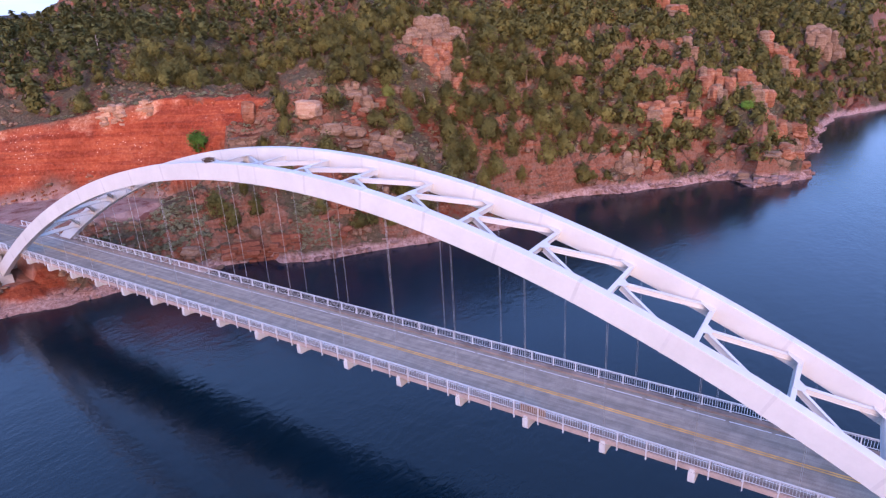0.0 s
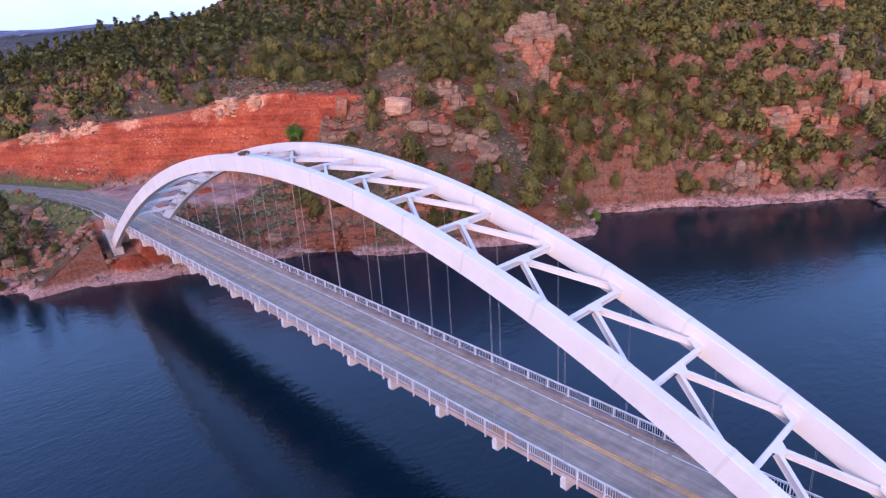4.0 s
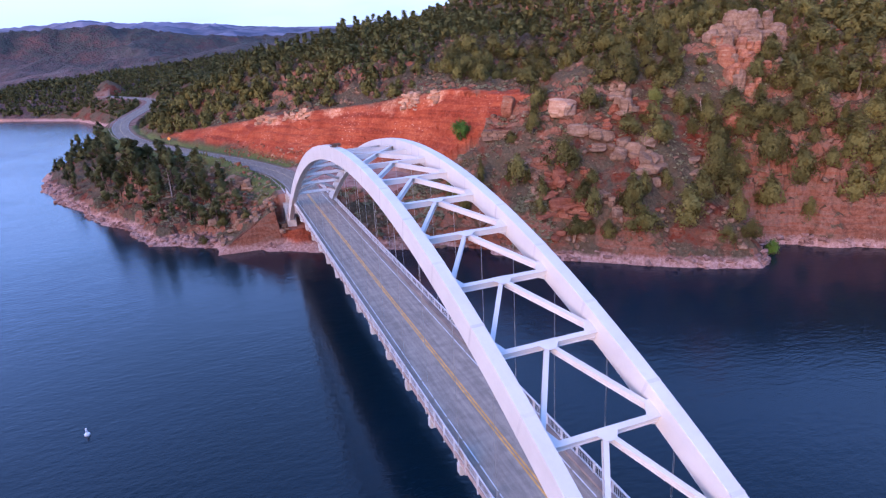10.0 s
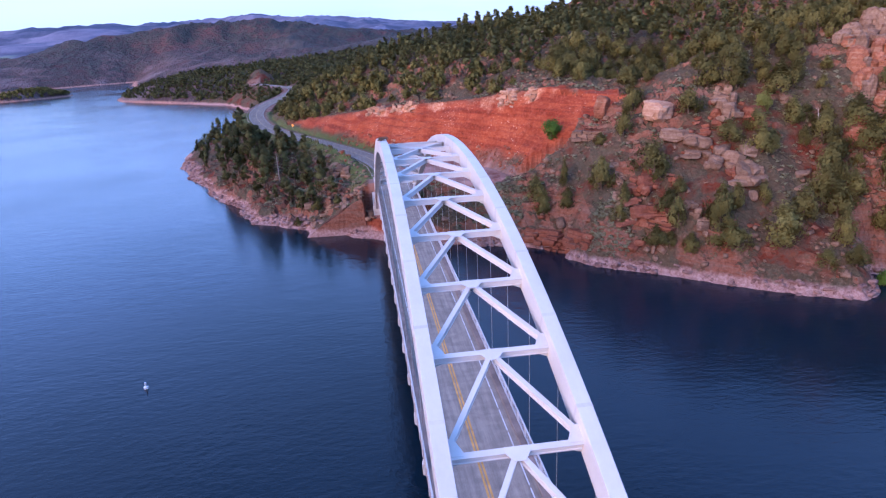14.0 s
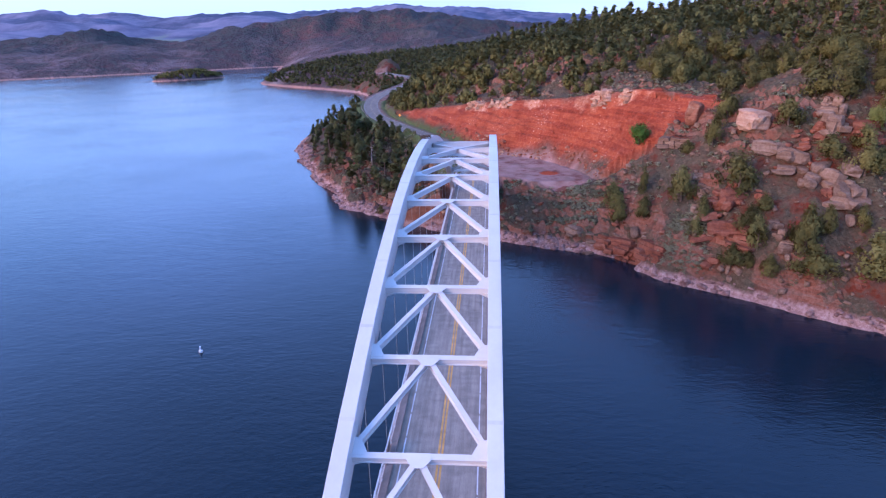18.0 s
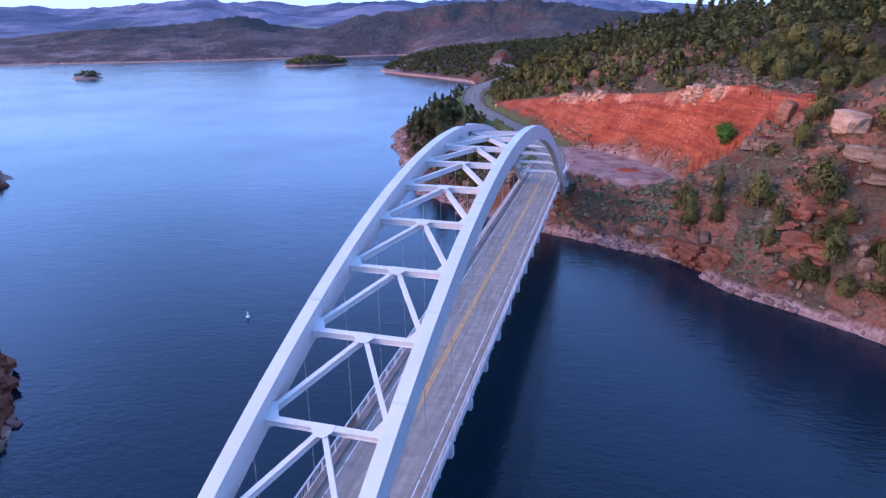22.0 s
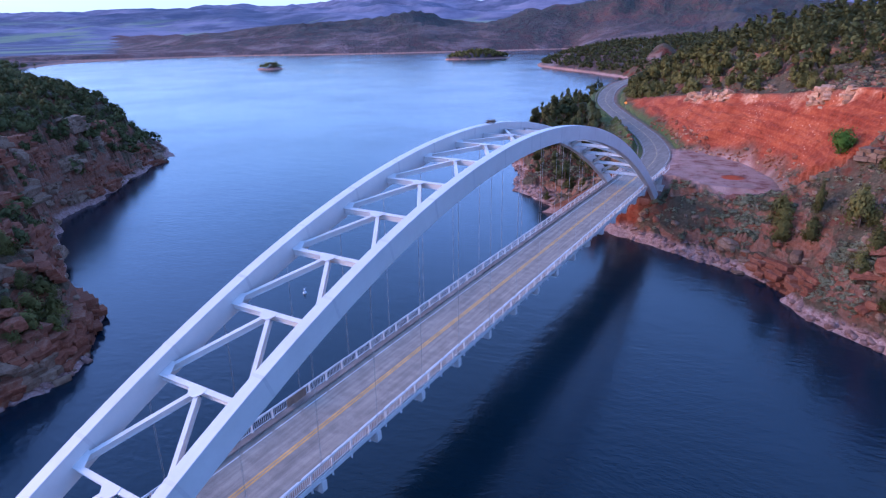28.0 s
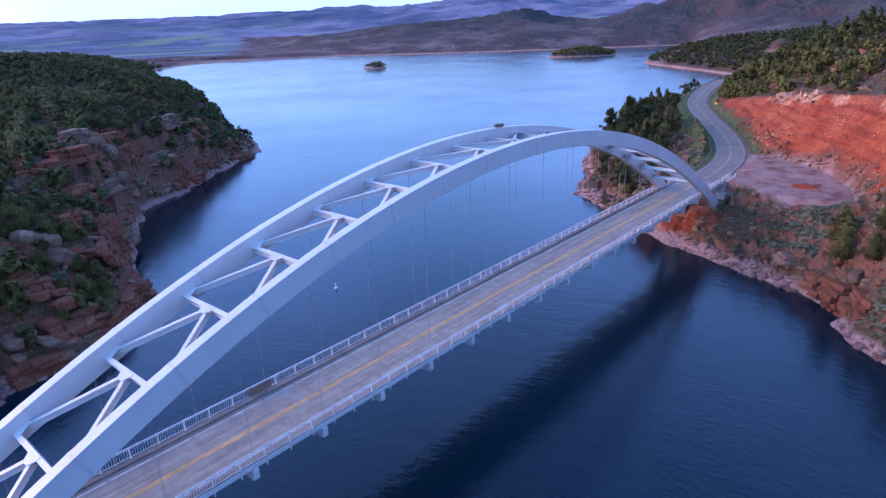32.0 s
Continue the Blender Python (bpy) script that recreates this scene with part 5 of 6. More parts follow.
mass("cape_wood", "far_juniper", rest[1500:], t[1500:], w[1500:], PINE_LEAF, "dense dark juniper wood further up the cape")

# woods beyond: along the far road, on the spit and the islands
KINDS["speck_juniper"] = [(None, None, *juniper(300 + k, 5, 0.17, 12)) for k in range(5)]
pts = thin(scatter(16000, 240, 760, -60, 330, 14, lambda x, y, z, d, s, zo: (d > 7) & off_road(x, y, 10) & (np.hypot((x - 596) * 0.8, y - 104) > 13) & (wood(x, y) > -0.30)), 4.2)
t = rng.uniform(3.5, 7.0, len(pts))
mass("spit_wood", "speck_juniper", pts, t, t * rng.uniform(0.85, 1.15, len(pts)), PINE_LEAF, "dark green wood on the distant spit")
for ix, iy, a, b_, hh in ISLANDS:
    pts = thin(scatter(700, ix - a, ix + a, iy - a, iy + a, 15, lambda x, y, z, d, s, zo: d > 2.5), 2.6)
    t = rng.uniform(2.6, 5.0, len(pts)) * (1.0 + 0.5 * (a > 40))
    mass("island_wood", "far_juniper", pts, t, t * 1.1, JUNIPER_LEAF, "low dark scrub on the small island")

pts = thin(scatter(9000, 150, 470, 470, 1000, 26, lambda x, y, z, d, s, zo: (d > 5) & (wood(x, y) > -0.25)), 6.0)
t = rng.uniform(3.5, 6.5, len(pts))
mass("promontory_wood", "speck_juniper", pts, t, t * rng.uniform(0.95, 1.3, len(pts)), PINE_LEAF, "dark low wood on the promontory behind the cape")

# dark woods up the cove and behind the ridge
pts = thin(scatter(6000, -130, 330, -700, -345, 18, lambda x, y, z, d, s, zo: (d > 6) & (wood(x, y) > -0.15)), 6.5)
t = rng.uniform(4.5, 8.5, len(pts))
mass("cove_wood", "far_juniper", pts, t, t * rng.uniform(0.9, 1.2, len(pts)), JUNIPER_LEAF, "dark wood up the cove's far slope")

# bushes of their own colour
KINDS["green_bush"] = []
for k in range(3):
    r = np.random.default_rng(60 + k)
    d = r.normal(size=(46, 3))
    d = d / np.linalg.norm(d, axis=1, keepdims=True) * r.uniform(0.45, 1.0, (46, 1)) * (0.36, 0.36, 0.40)
    v, f = clump_mesh("crown", d + (0, 0, 0.50), r.uniform(0.10, 0.17, 46), 44, 0.034, None)
    KINDS["green_bush"].append((mesh_from("crown", v, f.tolist(), FRESH_LEAF), trunk_mesh(60 + k, 0.5, 0.04, 5), v, f))
for x, y, tall, wide, material, label in ((81.3, -44.6, 6.6, 6.6, FRESH_LEAF, "bright fresh green bush at the foot of the cut"), (16.5, -95, 4.6, 4.0, FRESH_LEAF, "bright green bush by the waterline"),
                                          (1.5, -108, 3.0, 3.6, FRESH_LEAF, "bright green bush by the waterline"), (49.3, -86, 6.5, 5.0, GOLD_LEAF, "yellow-green tree among darker junipers"),
                                          (99, 23, 4.2, 4.6, None, "dark rounded juniper bush on the bank below the road"), (93, 17, 2.6, 3.0, None, "dark rounded juniper bush on the bank below the road"),
                                          (104, 28, 3.8, 4.4, None, "dark rounded juniper bush on the bank below the road"), (96, 29, 2.4, 3.0, None, "dark rounded juniper bush on the bank below the road"),
                                          (-31, -176, 4.5, 6.0, FRESH_LEAF, "green bush above the rocky headland")):
    plant("juniper_tree" if material is None else "green_bush", x, y, tall, wide, material, label)

# sage and scrub
pts = scatter(24000, -60, 215, -230, 75, 16, lambda x, y, z, d, s, zo: (d > 3) & (z > 2.5) & (s < 1.6) & off_road(x, y, 7.5) & (wood(x + 90, y) > -0.09))
t = rng.uniform(0.6, 1.9, len(pts))
KINDS["shrub"] = []
for k in range(5):
    v, f = clump_mesh("shrub", np.random.default_rng(k).uniform((-0.4, -0.4, 0.1), (0.4, 0.4, 0.7), (8, 3)), np.full(8, 0.22), 7, 0.13, None)
    KINDS["shrub"].append((None, None, v, f))
more = scatter(2600, 60, 93, -34, -5, 19, lambda x, y, z, d, s, zo: (d > 3) & (z > 3) & (wood(x * 3, y * 3) > -0.02))
more = np.concatenate([more, scatter(900, 78, 116, 6, 34, 20, lambda x, y, z, d, s, zo: (d > 3) & (z > 2.5) & off_road(x, y, 7) & (wood(x * 3, y * 3) > -0.04))])
more = np.concatenate([more, scatter(420, 38, 50, -53, -43, 27, lambda x, y, z, d, s, zo: (z > 2.2) & (np.hypot((x - 44) / 6, (y + 47.5) / 4.5) < 1)),
                       scatter(260, 72, 90, -30, -8, 28, lambda x, y, z, d, s, zo: (z > 9.0) & off_road(x, y, 7))])
t = np.concatenate([t, rng.uniform(0.7, 1.7, len(more))])
pts = np.concatenate([pts, more])
mass("sagebrush", "shrub", pts, t * 0.6, t * 0.95, SAGE_LEAF, "grey-green sagebrush scattered over the slopes", "shrubs")
pts = scatter(5000, -130, 130, 56, 260, 17, lambda x, y, z, d, s, zo: (d > 2) & (z > 2) & (x < 0.5 * y + 20))
t = rng.uniform(0.5, 1.4, len(pts))
mass("cape_scrub", "shrub", pts, t * 0.8, t * 1.3, SAGE_LEAF, "grey-green scrub on the cape's ledges", "shrubs")

# ---- the buoy ----
buoy = tagged(new("marker_buoy"), "small white marker buoy floating on the lake", "buoy")
buoy.location, buoy.scale = (5.8, 46.4, 0), (0.62, 0.62, 0.62)
bm = bmesh.new()
tube(bm, (0, 0, -0.4), (0, 0, 0.45), 0.62, 0.62, 16)
tube(bm, (0, 0, 0.45), (0, 0, 0.7), 0.62, 0.25, 16)
part("float", bm, BUOY_WHITE, buoy)
bm = bmesh.new()
tube(bm, (0, 0, 0.7), (0, 0, 1.75), 0.25, 0.22, 12)
part("pillar", bm, BUOY_WHITE, buoy)
bm = bmesh.new()
tube(bm, (0, 0, 1.1), (0, 0, 1.2), 0.256, 0.252, 12)
part("band", bm, BUOY_DARK, buoy)

# ---- rocks ----
def hull_block(seed, rough=0.28):
    """An angular block of about one metre each way."""
    r = random.Random(seed)
    bm = bmesh.new()
    for sx in (-1, 1):
        for sy in (-1, 1):
            for sz in (-1, 1):
                bm.verts.new((sx * 0.5 * r.uniform(1 - rough, 1.05), sy * 0.5 * r.uniform(1 - rough, 1.05), sz * 0.5 * r.uniform(1 - rough, 1.0)))
    for k in range(5):
        bm.verts.new((r.uniform(-0.6, 0.6), r.uniform(-0.6, 0.6), r.uniform(-0.5, 0.56)))
    res = bmesh.ops.convex_hull(bm, input=bm.verts)
    junk = [v for v in bm.verts if not v.link_faces]
    bmesh.ops.delete(bm, geom=junk, context="VERTS")
    bmesh.ops.triangulate(bm, faces=bm.faces)
    bmesh.ops.recalc_face_normals(bm, faces=bm.faces)
    return bm


BLOCKS, BLOCK_DATA = {}, []
for material, key in ((ROCK, "pink"), (ROCK_RED, "red"), (ROCK_SHORE, "pale"), (ROCK_TAN, "tan")):
    BLOCKS[key] = []
    for k in range(9):
        bm = hull_block(k)
        if key == "pink":
            bm.verts.index_update()
            BLOCK_DATA.append((np.array([v.co[:] for v in bm.verts]), np.array([[v.index for v in f.verts] for f in bm.faces])))
        me = bpy.data.meshes.new("slab")
        bm.to_mesh(me)
        bm.free()
        me.materials.append(material)
        BLOCKS[key].append(me)


def crag_mesh(seed, material, fine=3):
    """A weathered, layered, rounded block of about one metre."""
    bm = bmesh.new()
    bmesh.ops.create_icosphere(bm, subdivisions=fine, radius=1.0)
    for v in bm.verts:
        c = v.co
        q = Vector([math.copysign(abs(k) ** 0.55, k) for k in c]) * 0.5
        n = noise.noise(q * 2.6 + Vector((seed * 7.1, 0, 0))) * 0.20 + noise.noise(q * 6.5 + Vector((0, seed * 3.3, 0))) * 0.10
        layer = math.sin(q.z * 21 + 4 * noise.noise(q * 2.0 + Vector((seed, seed, 0))))
        wide = 1 + n + 0.07 * (1 if layer > 0.2 else -1) - 0.12 * max(0, q.z)
        v.co = Vector((q.x * wide, q.y * wide, q.z * (1 + n * 0.6)))
    me = bpy.data.meshes.new("block")
    bm.to_mesh(me)
    bm.free()
    me.materials.append(material)
    return me


ROUGH = {"pink": [crag_mesh(k + 20, ROCK, 2) for k in range(5)], "red": [crag_mesh(k + 25, ROCK_RED, 2) for k in range(5)]}


def outcrop(x, y, wide, tall, n, key, label, seed, turn=None):
    """A cluster of weathered blocks standing out of the slope."""
    r = random.Random(seed)
    z = height(x, y)
    ob = tagged(new("rock_outcrop"), label, "rock", "rock outcrops")
    ob.location = (x, y, z)
    a0 = r.uniform(0, math.tau) if turn is None else turn
    dip = (r.uniform(-0.16, 0.16), r.uniform(-0.16, 0.16))
    many = 1 if n == 1 else n + 4 if tall < 7 else n + 11
    small = 1.0 if tall < 7 else 0.72
    for k in range(many):
        q = 0.0 if many == 1 else 0.62 * wide * math.sqrt(r.random())
        a = r.uniform(0, math.tau)
        dx, dy = q * math.cos(a), q * 0.7 * math.sin(a)
        s = wide * (1.0 if many == 1 else r.uniform(0.30, 0.72) * small)
        th = tall * (1.0 if many == 1 else r.uniform(0.35, 1.0) * (1.1 - q / wide))
        o = part("block", r.choice(ROUGH[key]) if key in ROUGH and r.random() < 0.85 else BLOCKS[key][r.randrange(9)], None, ob)
        o.scale = (s * r.uniform(0.9, 1.35), s * r.uniform(0.6, 0.95), th)
        o.rotation_euler = (dip[0] + r.uniform(-0.22, 0.22), dip[1] + r.uniform(-0.22, 0.22), a0 + r.uniform(-0.7, 0.7))
        o.location = (dx, dy, height(x + dx, y + dy) - z + th * 0.22)
    return ob


r0 = random.Random(3)
for x, y, w, t_, n, key, label in (
        (50.0, -68.5, 7.0, 4.5, 4, "pink", "grey-pink layered sandstone ledge"), (46.0, -72.0, 6.5, 4.0, 4, "pink", "grey-pink layered sandstone ledge"),
        (40.5, -77.0, 7.5, 5.0, 5, "pink", "grey-pink layered sandstone ledge"), (36.5, -77.0, 6.5, 5.0, 5, "pink", "cracked grey-pink sandstone ledge"),
        (54.0, -80.0, 7.0, 6.0, 5, "pink", "layered sandstone stack among junipers"), (51.0, -84.0, 6.0, 5.0, 4, "red", "layered red sandstone stack"),
        (47.0, -57.0, 5.5, 3.5, 4, "red", "red layered ledge above the water"), (42.0, -54.0, 7.5, 4.0, 5, "red", "red layered ledge above the water"),
        (40.0, -103.0, 6.0, 5.0, 4, "red", "red sandstone ledge on the slope"),
        (58.0, -40.0, 3.0, 2.6, 1, "pink", "rounded grey boulder above the shore"), (61.0, -30.0, 3.5, 2.0, 2, "pink", "broken slab by the water")):
    outcrop(x, y, w, t_, n, key, label, r0.random())
for x, y, w, t_, n, key in ((-3, -150, 7, 4, 4, "red"), (2, -141, 6, 4, 4, "red"), (-44, -163, 6, 3, 3, "pink"), (-37, -156, 6, 3, 3, "pink"), (-45, -158, 5, 2, 3, "pale"), (-40, -152, 5, 2, 3, "pale")):
    outcrop(x, y, w, t_, n, key, "weathered red sandstone outcrop above the cove" if key == "red" else "pale weathered boulders at the cove's shore", r0.random())


for x, y, wx, wy, t_, turn, k, material, label in ((60.0, -65.0, 7.0, 5.5, 5.2, 0.35, 3, ROCK_TAN, "large flat-topped tan sandstone boulder on the slope"),
                                                (72.5, -55.5, 3.6, 3.2, 6.0, 0.9, 4, CLIFF, "upright red sandstone boulder beside the cut"),
                                                (65.5, -26.5, 4.6, 3.4, 2.4, 0.7, 6, ROCK, "large tilted sandstone slab by the waterline"),
                                                (53.0, -65.5, 5.0, 3.6, 3.2, 1.1, 8, ROCK, "tilted grey sandstone slab on the slope")):
    ob = tagged(new("sandstone_boulder"), label, "rock")
    ob.location = (x, y, height(x, y) + t_ * 0.30)
    ob.scale, ob.rotation_euler = (wx, wy, t_), (0.10, -0.12, turn)
    part("boulder", crag_mesh(k, material), None, ob)
CRAG_MESHES = {"red": [crag_mesh(k, CLIFF) for k in range(5)], "pink": [crag_mesh(k + 5, ROCK) for k in range(5)]}
for x, y, w, t_, key in CRAGS:
    z = height(x, y)
    ob = tagged(new("sandstone_crag"), "tall layered red sandstone crag among junipers" if key == "red" else "pale weathered sandstone crag among junipers", "rock", "sandstone crags")
    ob.location = (x, y, z)
    a0 = r0.uniform(-0.5, 0.3)
    for k in range(17):
        q, a = 0.62 * w * math.sqrt(r0.random()), r0.uniform(0, math.tau)
        dx, dy = q * math.cos(a) * 1.15, q * math.sin(a) * 0.8
        wide, th = w * r0.uniform(0.22, 0.48), t_ * r0.uniform(0.35, 0.9) * (1.15 - q / w)
        o = part("block", r0.choice(CRAG_MESHES[key if r0.random() < 0.7 else "pink"]), None, ob)
        o.scale = (wide * r0.uniform(0.9, 1.3), wide * r0.uniform(0.7, 1.0), th * 1.15)
        o.rotation_euler = (r0.uniform(-0.08, 0.08), r0.uniform(-0.08, 0.08), a0 + r0.uniform(-0.4, 0.4))
        o.location = (dx, dy, height(x + dx, y + dy) - z + th * 0.28)
for x, y, w, t_, n, key in ((-24, 112, 8, 4, 4, "red"), (-10, 126, 8, 4, 4, "red"), (3, 141, 8, 4, 4, "pink"), (63, 206, 9, 6, 4, "red"), (50, 196, 9, 6, 4, "red"), (-37, 62, 6, 3, 4, "red"),
                            (-42, 66, 7, 4, 4, "red"), (-38, 78, 7, 4, 4, "pink"), (-31, 76, 6, 3, 4, "red"), (-47, 61, 6, 3, 3, "pink"), (-28, 90, 7, 4, 4, "red"), (-50, 74, 7, 4, 4, "pink")):
    outcrop(x, y, w, t_, n, key, "dark red layered ledge on the shaded cape", r0.random())


for k in range(24):
    x, y = r0.uniform(29, 60), r0.uniform(-100, -48)
    outcrop(x, y, r0.uniform(2.5, 5.0), r0.uniform(1.6, 3.2), 3, r0.choice(("pink", "pink", "red")), "weathered grey-pink ledge on the grassy slope", r0.random())


def slab_ledge(x, y, long, deep, tall, turn, key, label, seed):
    """Flat beds of rock, one set back above the other, along a shore."""
    r = random.Random(seed)
    z = height(x, y)
    ob = tagged(new("rock_ledge"), label, "rock", "rock ledges")
    ob.location, ob.rotation_euler = (x, y, z), (0, 0, turn)
    beds = max(3, round(tall / 0.8))
    for k in range(beds):
        u = -long / 2
        while u < long / 2:
            w = r.uniform(0.22, 0.5) * long
            o = part("slab", BLOCKS[key][r.randrange(9)], None, ob)
            o.scale = (w * 1.15, deep * r.uniform(0.75, 1.1), tall / beds * r.uniform(1.15, 1.6))
            o.rotation_euler = (r.uniform(-0.05, 0.05), r.uniform(-0.05, 0.05), r.uniform(-0.2, 0.2))
            o.location = (u + w / 2, k * deep * 0.20 + r.uniform(-0.18, 0.18) * deep, (k + 0.3) * tall / beds - 0.3)
            u += w
    return ob


# low red ledge over the water below the slope, then the layered shores of the cape
for k, (x, y, long, deep, tall, turn, key) in enumerate(((59.0, -34.0, 7.0, 3.4, 3.2, -2.36, "red"), (54.5, -38.0, 6.5, 3.4, 4.0, -2.5, "red"), (50.0, -41.0, 5.5, 3.0, 3.6, -2.6, "red"),
                                                       (41.0, -55.0, 7.0, 3.0, 4.0, -2.5, "red"), (70.5, -50.0, 6.0, 2.6, 2.4, -2.2, "pink"))):
    slab_ledge(x, y, long, deep, tall, turn, key, "low red layered ledge below the slope" if key == "red" else "flat pink slab ledge beside the green bush", 70 + k)
rim = scatter(30000, -50, 86, 50, 205, 31, lambda x, y, z, d, s, zo: (d > 0.4) & (d < 3.0) & (x < 0.5 * y + 20))
rim = thin(rim, 6.5)
shelf = thin(scatter(30000, -60, 80, 50, 205, 32, lambda x, y, z, d, s, zo: (d > 4.0) & (d < 12) & (x < 0.5 * y + 20)), 8.5)
for k, (x, y, z) in enumerate(shelf[:52]):
    gx, gy = height(x + 3, y) - height(x - 3, y), height(x, y + 3) - height(x, y - 3)
    slab_ledge(x, y, r0.uniform(7, 12), r0.uniform(2.4, 3.8), r0.uniform(2.6, 5.0), math.atan2(gy, gx) - math.pi / 2, "pink" if k % 4 == 0 else "red", "dark red bedded cliff on the shaded cape", 150 + k)
for k, (x, y, z) in enumerate(rim[:46]):
    gx, gy = height(x + 3, y) - height(x - 3, y), height(x, y + 3) - height(x, y - 3)
    slab_ledge(x, y, r0.uniform(5, 8), r0.uniform(2.4, 3.6), r0.uniform(1.6, 3.6), math.atan2(gy, gx) - math.pi / 2, "red" if k % 3 else "pink", "dark red layered ledge at the cape's waterline", 90 + k)


def rubble(name, pts, sizes, material, label, flat=0.6, sink=0.25):
    vs, fs, base = [], [], 0
    for p, s in zip(pts, sizes):
        v, f = BLOCK_DATA[int(rng.integers(len(BLOCK_DATA)))]
        m = Euler((rng.uniform(-0.4, 0.4), rng.uniform(-0.4, 0.4), rng.uniform(0, math.tau))).to_matrix()
        q = (v * (s * rng.uniform(0.8, 1.6), s * rng.uniform(0.6, 1.1), s * flat * rng.uniform(0.7, 1.3))) @ np.array(m).T
        vs.append(q + (p[0], p[1], p[2] + s * (0.5 * flat - sink)))
        fs.append(f + base)
        base += len(v)
    v, f = np.concatenate(vs), np.concatenate(fs)
    me = bpy.data.meshes.new(name)
    me.vertices.add(len(v))
    me.vertices.foreach_set("co", v.ravel())
    me.loops.add(f.size)
    me.loops.foreach_set("vertex_index", f.ravel())
    me.polygons.add(len(f))
    me.polygons.foreach_set("loop_start", np.arange(0, f.size, 3))
    me.polygons.foreach_set("loop_total", np.full(len(f), 3))
    me.materials.append(material)
    me.update(calc_edges=True)
    return tagged(new(name, me), label, "rocks", kind="stuff")


def skewed(n, lo, hi):
    return lo + (hi - lo) * rng.uniform(0, 1, n) ** 3


pts = scatter(150000, -60, 235, -260, 98, 21, lambda x, y, z, d, s, zo: (d > -0.6) & (z > 0.05) & (z < 2.4) & (x > -58))
rubble("shore_stones", pts[:5200], skewed(len(pts[:5200]), 0.2, 1.7), ROCK_SHORE, "pale pinkish stones along the waterline", 0.5)
pts = scatter(18000, -60, 150, -230, 60, 22, lambda x, y, z, d, s, zo: (d > 2) & (z > 2) & (fbm(x / 18, y / 18, 3, 95) + 0.15 * (s > 0.7) > 0.03) & (x > -58))
rubble("slope_rubble", pts[:5200], skewed(len(pts[:5200]), 0.2, 1.7), ROCK, "broken pinkish rubble over the hillside", 0.65)
pts = scatter(5000, -60, 150, -230, 60, 25, lambda x, y, z, d, s, zo: (d > 2) & (z > 2) & (fbm(x / 15, y / 15, 3, 97) > 0.05) & (x > -58))
rubble("red_rubble", pts[:2200], skewed(len(pts[:2200]), 0.25, 1.6), ROCK_RED, "broken red rubble over the hillside", 0.65)
pts = scatter(9000, -120, 130, 40, 215, 23, lambda x, y, z, d, s, zo: (d > -0.6) & (z > 0.05) & (z < 14) & (x < 0.5 * y + 20))
rubble("cape_stones", pts[:2600], skewed(len(pts[:2600]), 0.5, 2.6), ROCK, "dark broken stones along the cape", 0.55)
# fallen stones at the foot of the cut
x = rng.uniform(84, 180, 420)
y = np.interp(x, [84, 98, 116, 127, 150, 200], [-36, -33, -24, -10, 3.5, 28.5]) + rng.normal(0, 1.2, 420) - 1.0
rubble("cut_debris", np.stack([x, y, land(x, y)[0]], 1), skewed(420, 0.2, 1.2), ROCK_RED, "fallen red stones at the foot of the cut", 0.7)
x = rng.uniform(86, 150, 70)
y = np.interp(x, [84, 98, 116, 127, 150, 200], [-36, -33, -24, -10, 3.5, 28.5]) + rng.normal(0, 1.6, 70) - 0.5
rubble("pale_debris", np.stack([x, y, land(x, y)[0]], 1), skewed(70, 0.25, 1.1), ROCK_TAN, "scattered pale stones at the foot of the cut", 0.7)

# pale broken ledges along the top of the cut
for k in range(16):
    u = r0.uniform(3.1, 4.2) if k < 8 else r0.uniform(6.1, 7.2)
    (ax, ay, _), (bx, by, _) = CUT_TOP[int(u)], CUT_TOP[int(u) + 1]
    x, y = ax + (bx - ax) * (u % 1) + 0.4, ay + (by - ay) * (u % 1) + 0.9
    outcrop(x, y, r0.uniform(2.4, 4.2), r0.uniform(1.6, 2.8), 2, "tan", "pale cracked sandstone ledge along the top of the red cut", r0.random(), 0.6)

# ---- small things by the road and the shore ----
nest = tagged(new("bird_nest"), "dark twig nest on top of the white arch", "nest")
nest.location = (8.0, 5.24, crown(8.0) - 0.02)
r1 = random.Random(8)
bm = bmesh.new()
for k in range(90):
    a, q = r1.uniform(0, math.tau), r1.uniform(0.2, 0.75)
    d = a + math.pi / 2 + r1.uniform(-0.7, 0.7)
    c = Vector((q * math.cos(a), q * math.sin(a), r1.uniform(0.03, 0.5)))
    h = Vector((math.cos(d), math.sin(d), r1.uniform(-0.2, 0.3))) * r1.uniform(0.25, 0.5)
    tube(bm, c - h, c + h, 0.03, 0.018, 4)
part("twigs", bm, STICKS, nest)

sign = tagged(new("road_sign"), "orange diamond warning sign on a post beside the road", "sign")
sx, sy = 222.0, 40.0
sign.location = (sx, sy, height(sx, sy))
bm = bmesh.new()
box(bm, -0.05, 0.05, -0.05, 0.05, -0.3, 2.9)
part("post", bm, DEADWOOD, sign)
bm = bmesh.new()
m = Matrix.Translation((-0.09, 0, 2.5)) @ Matrix.Rotation(radians(45), 4, "X")
box(bm, -0.015, 0.015, -0.55, 0.55, -0.55, 0.55, m)
part("plate", bm, ORANGE, sign)

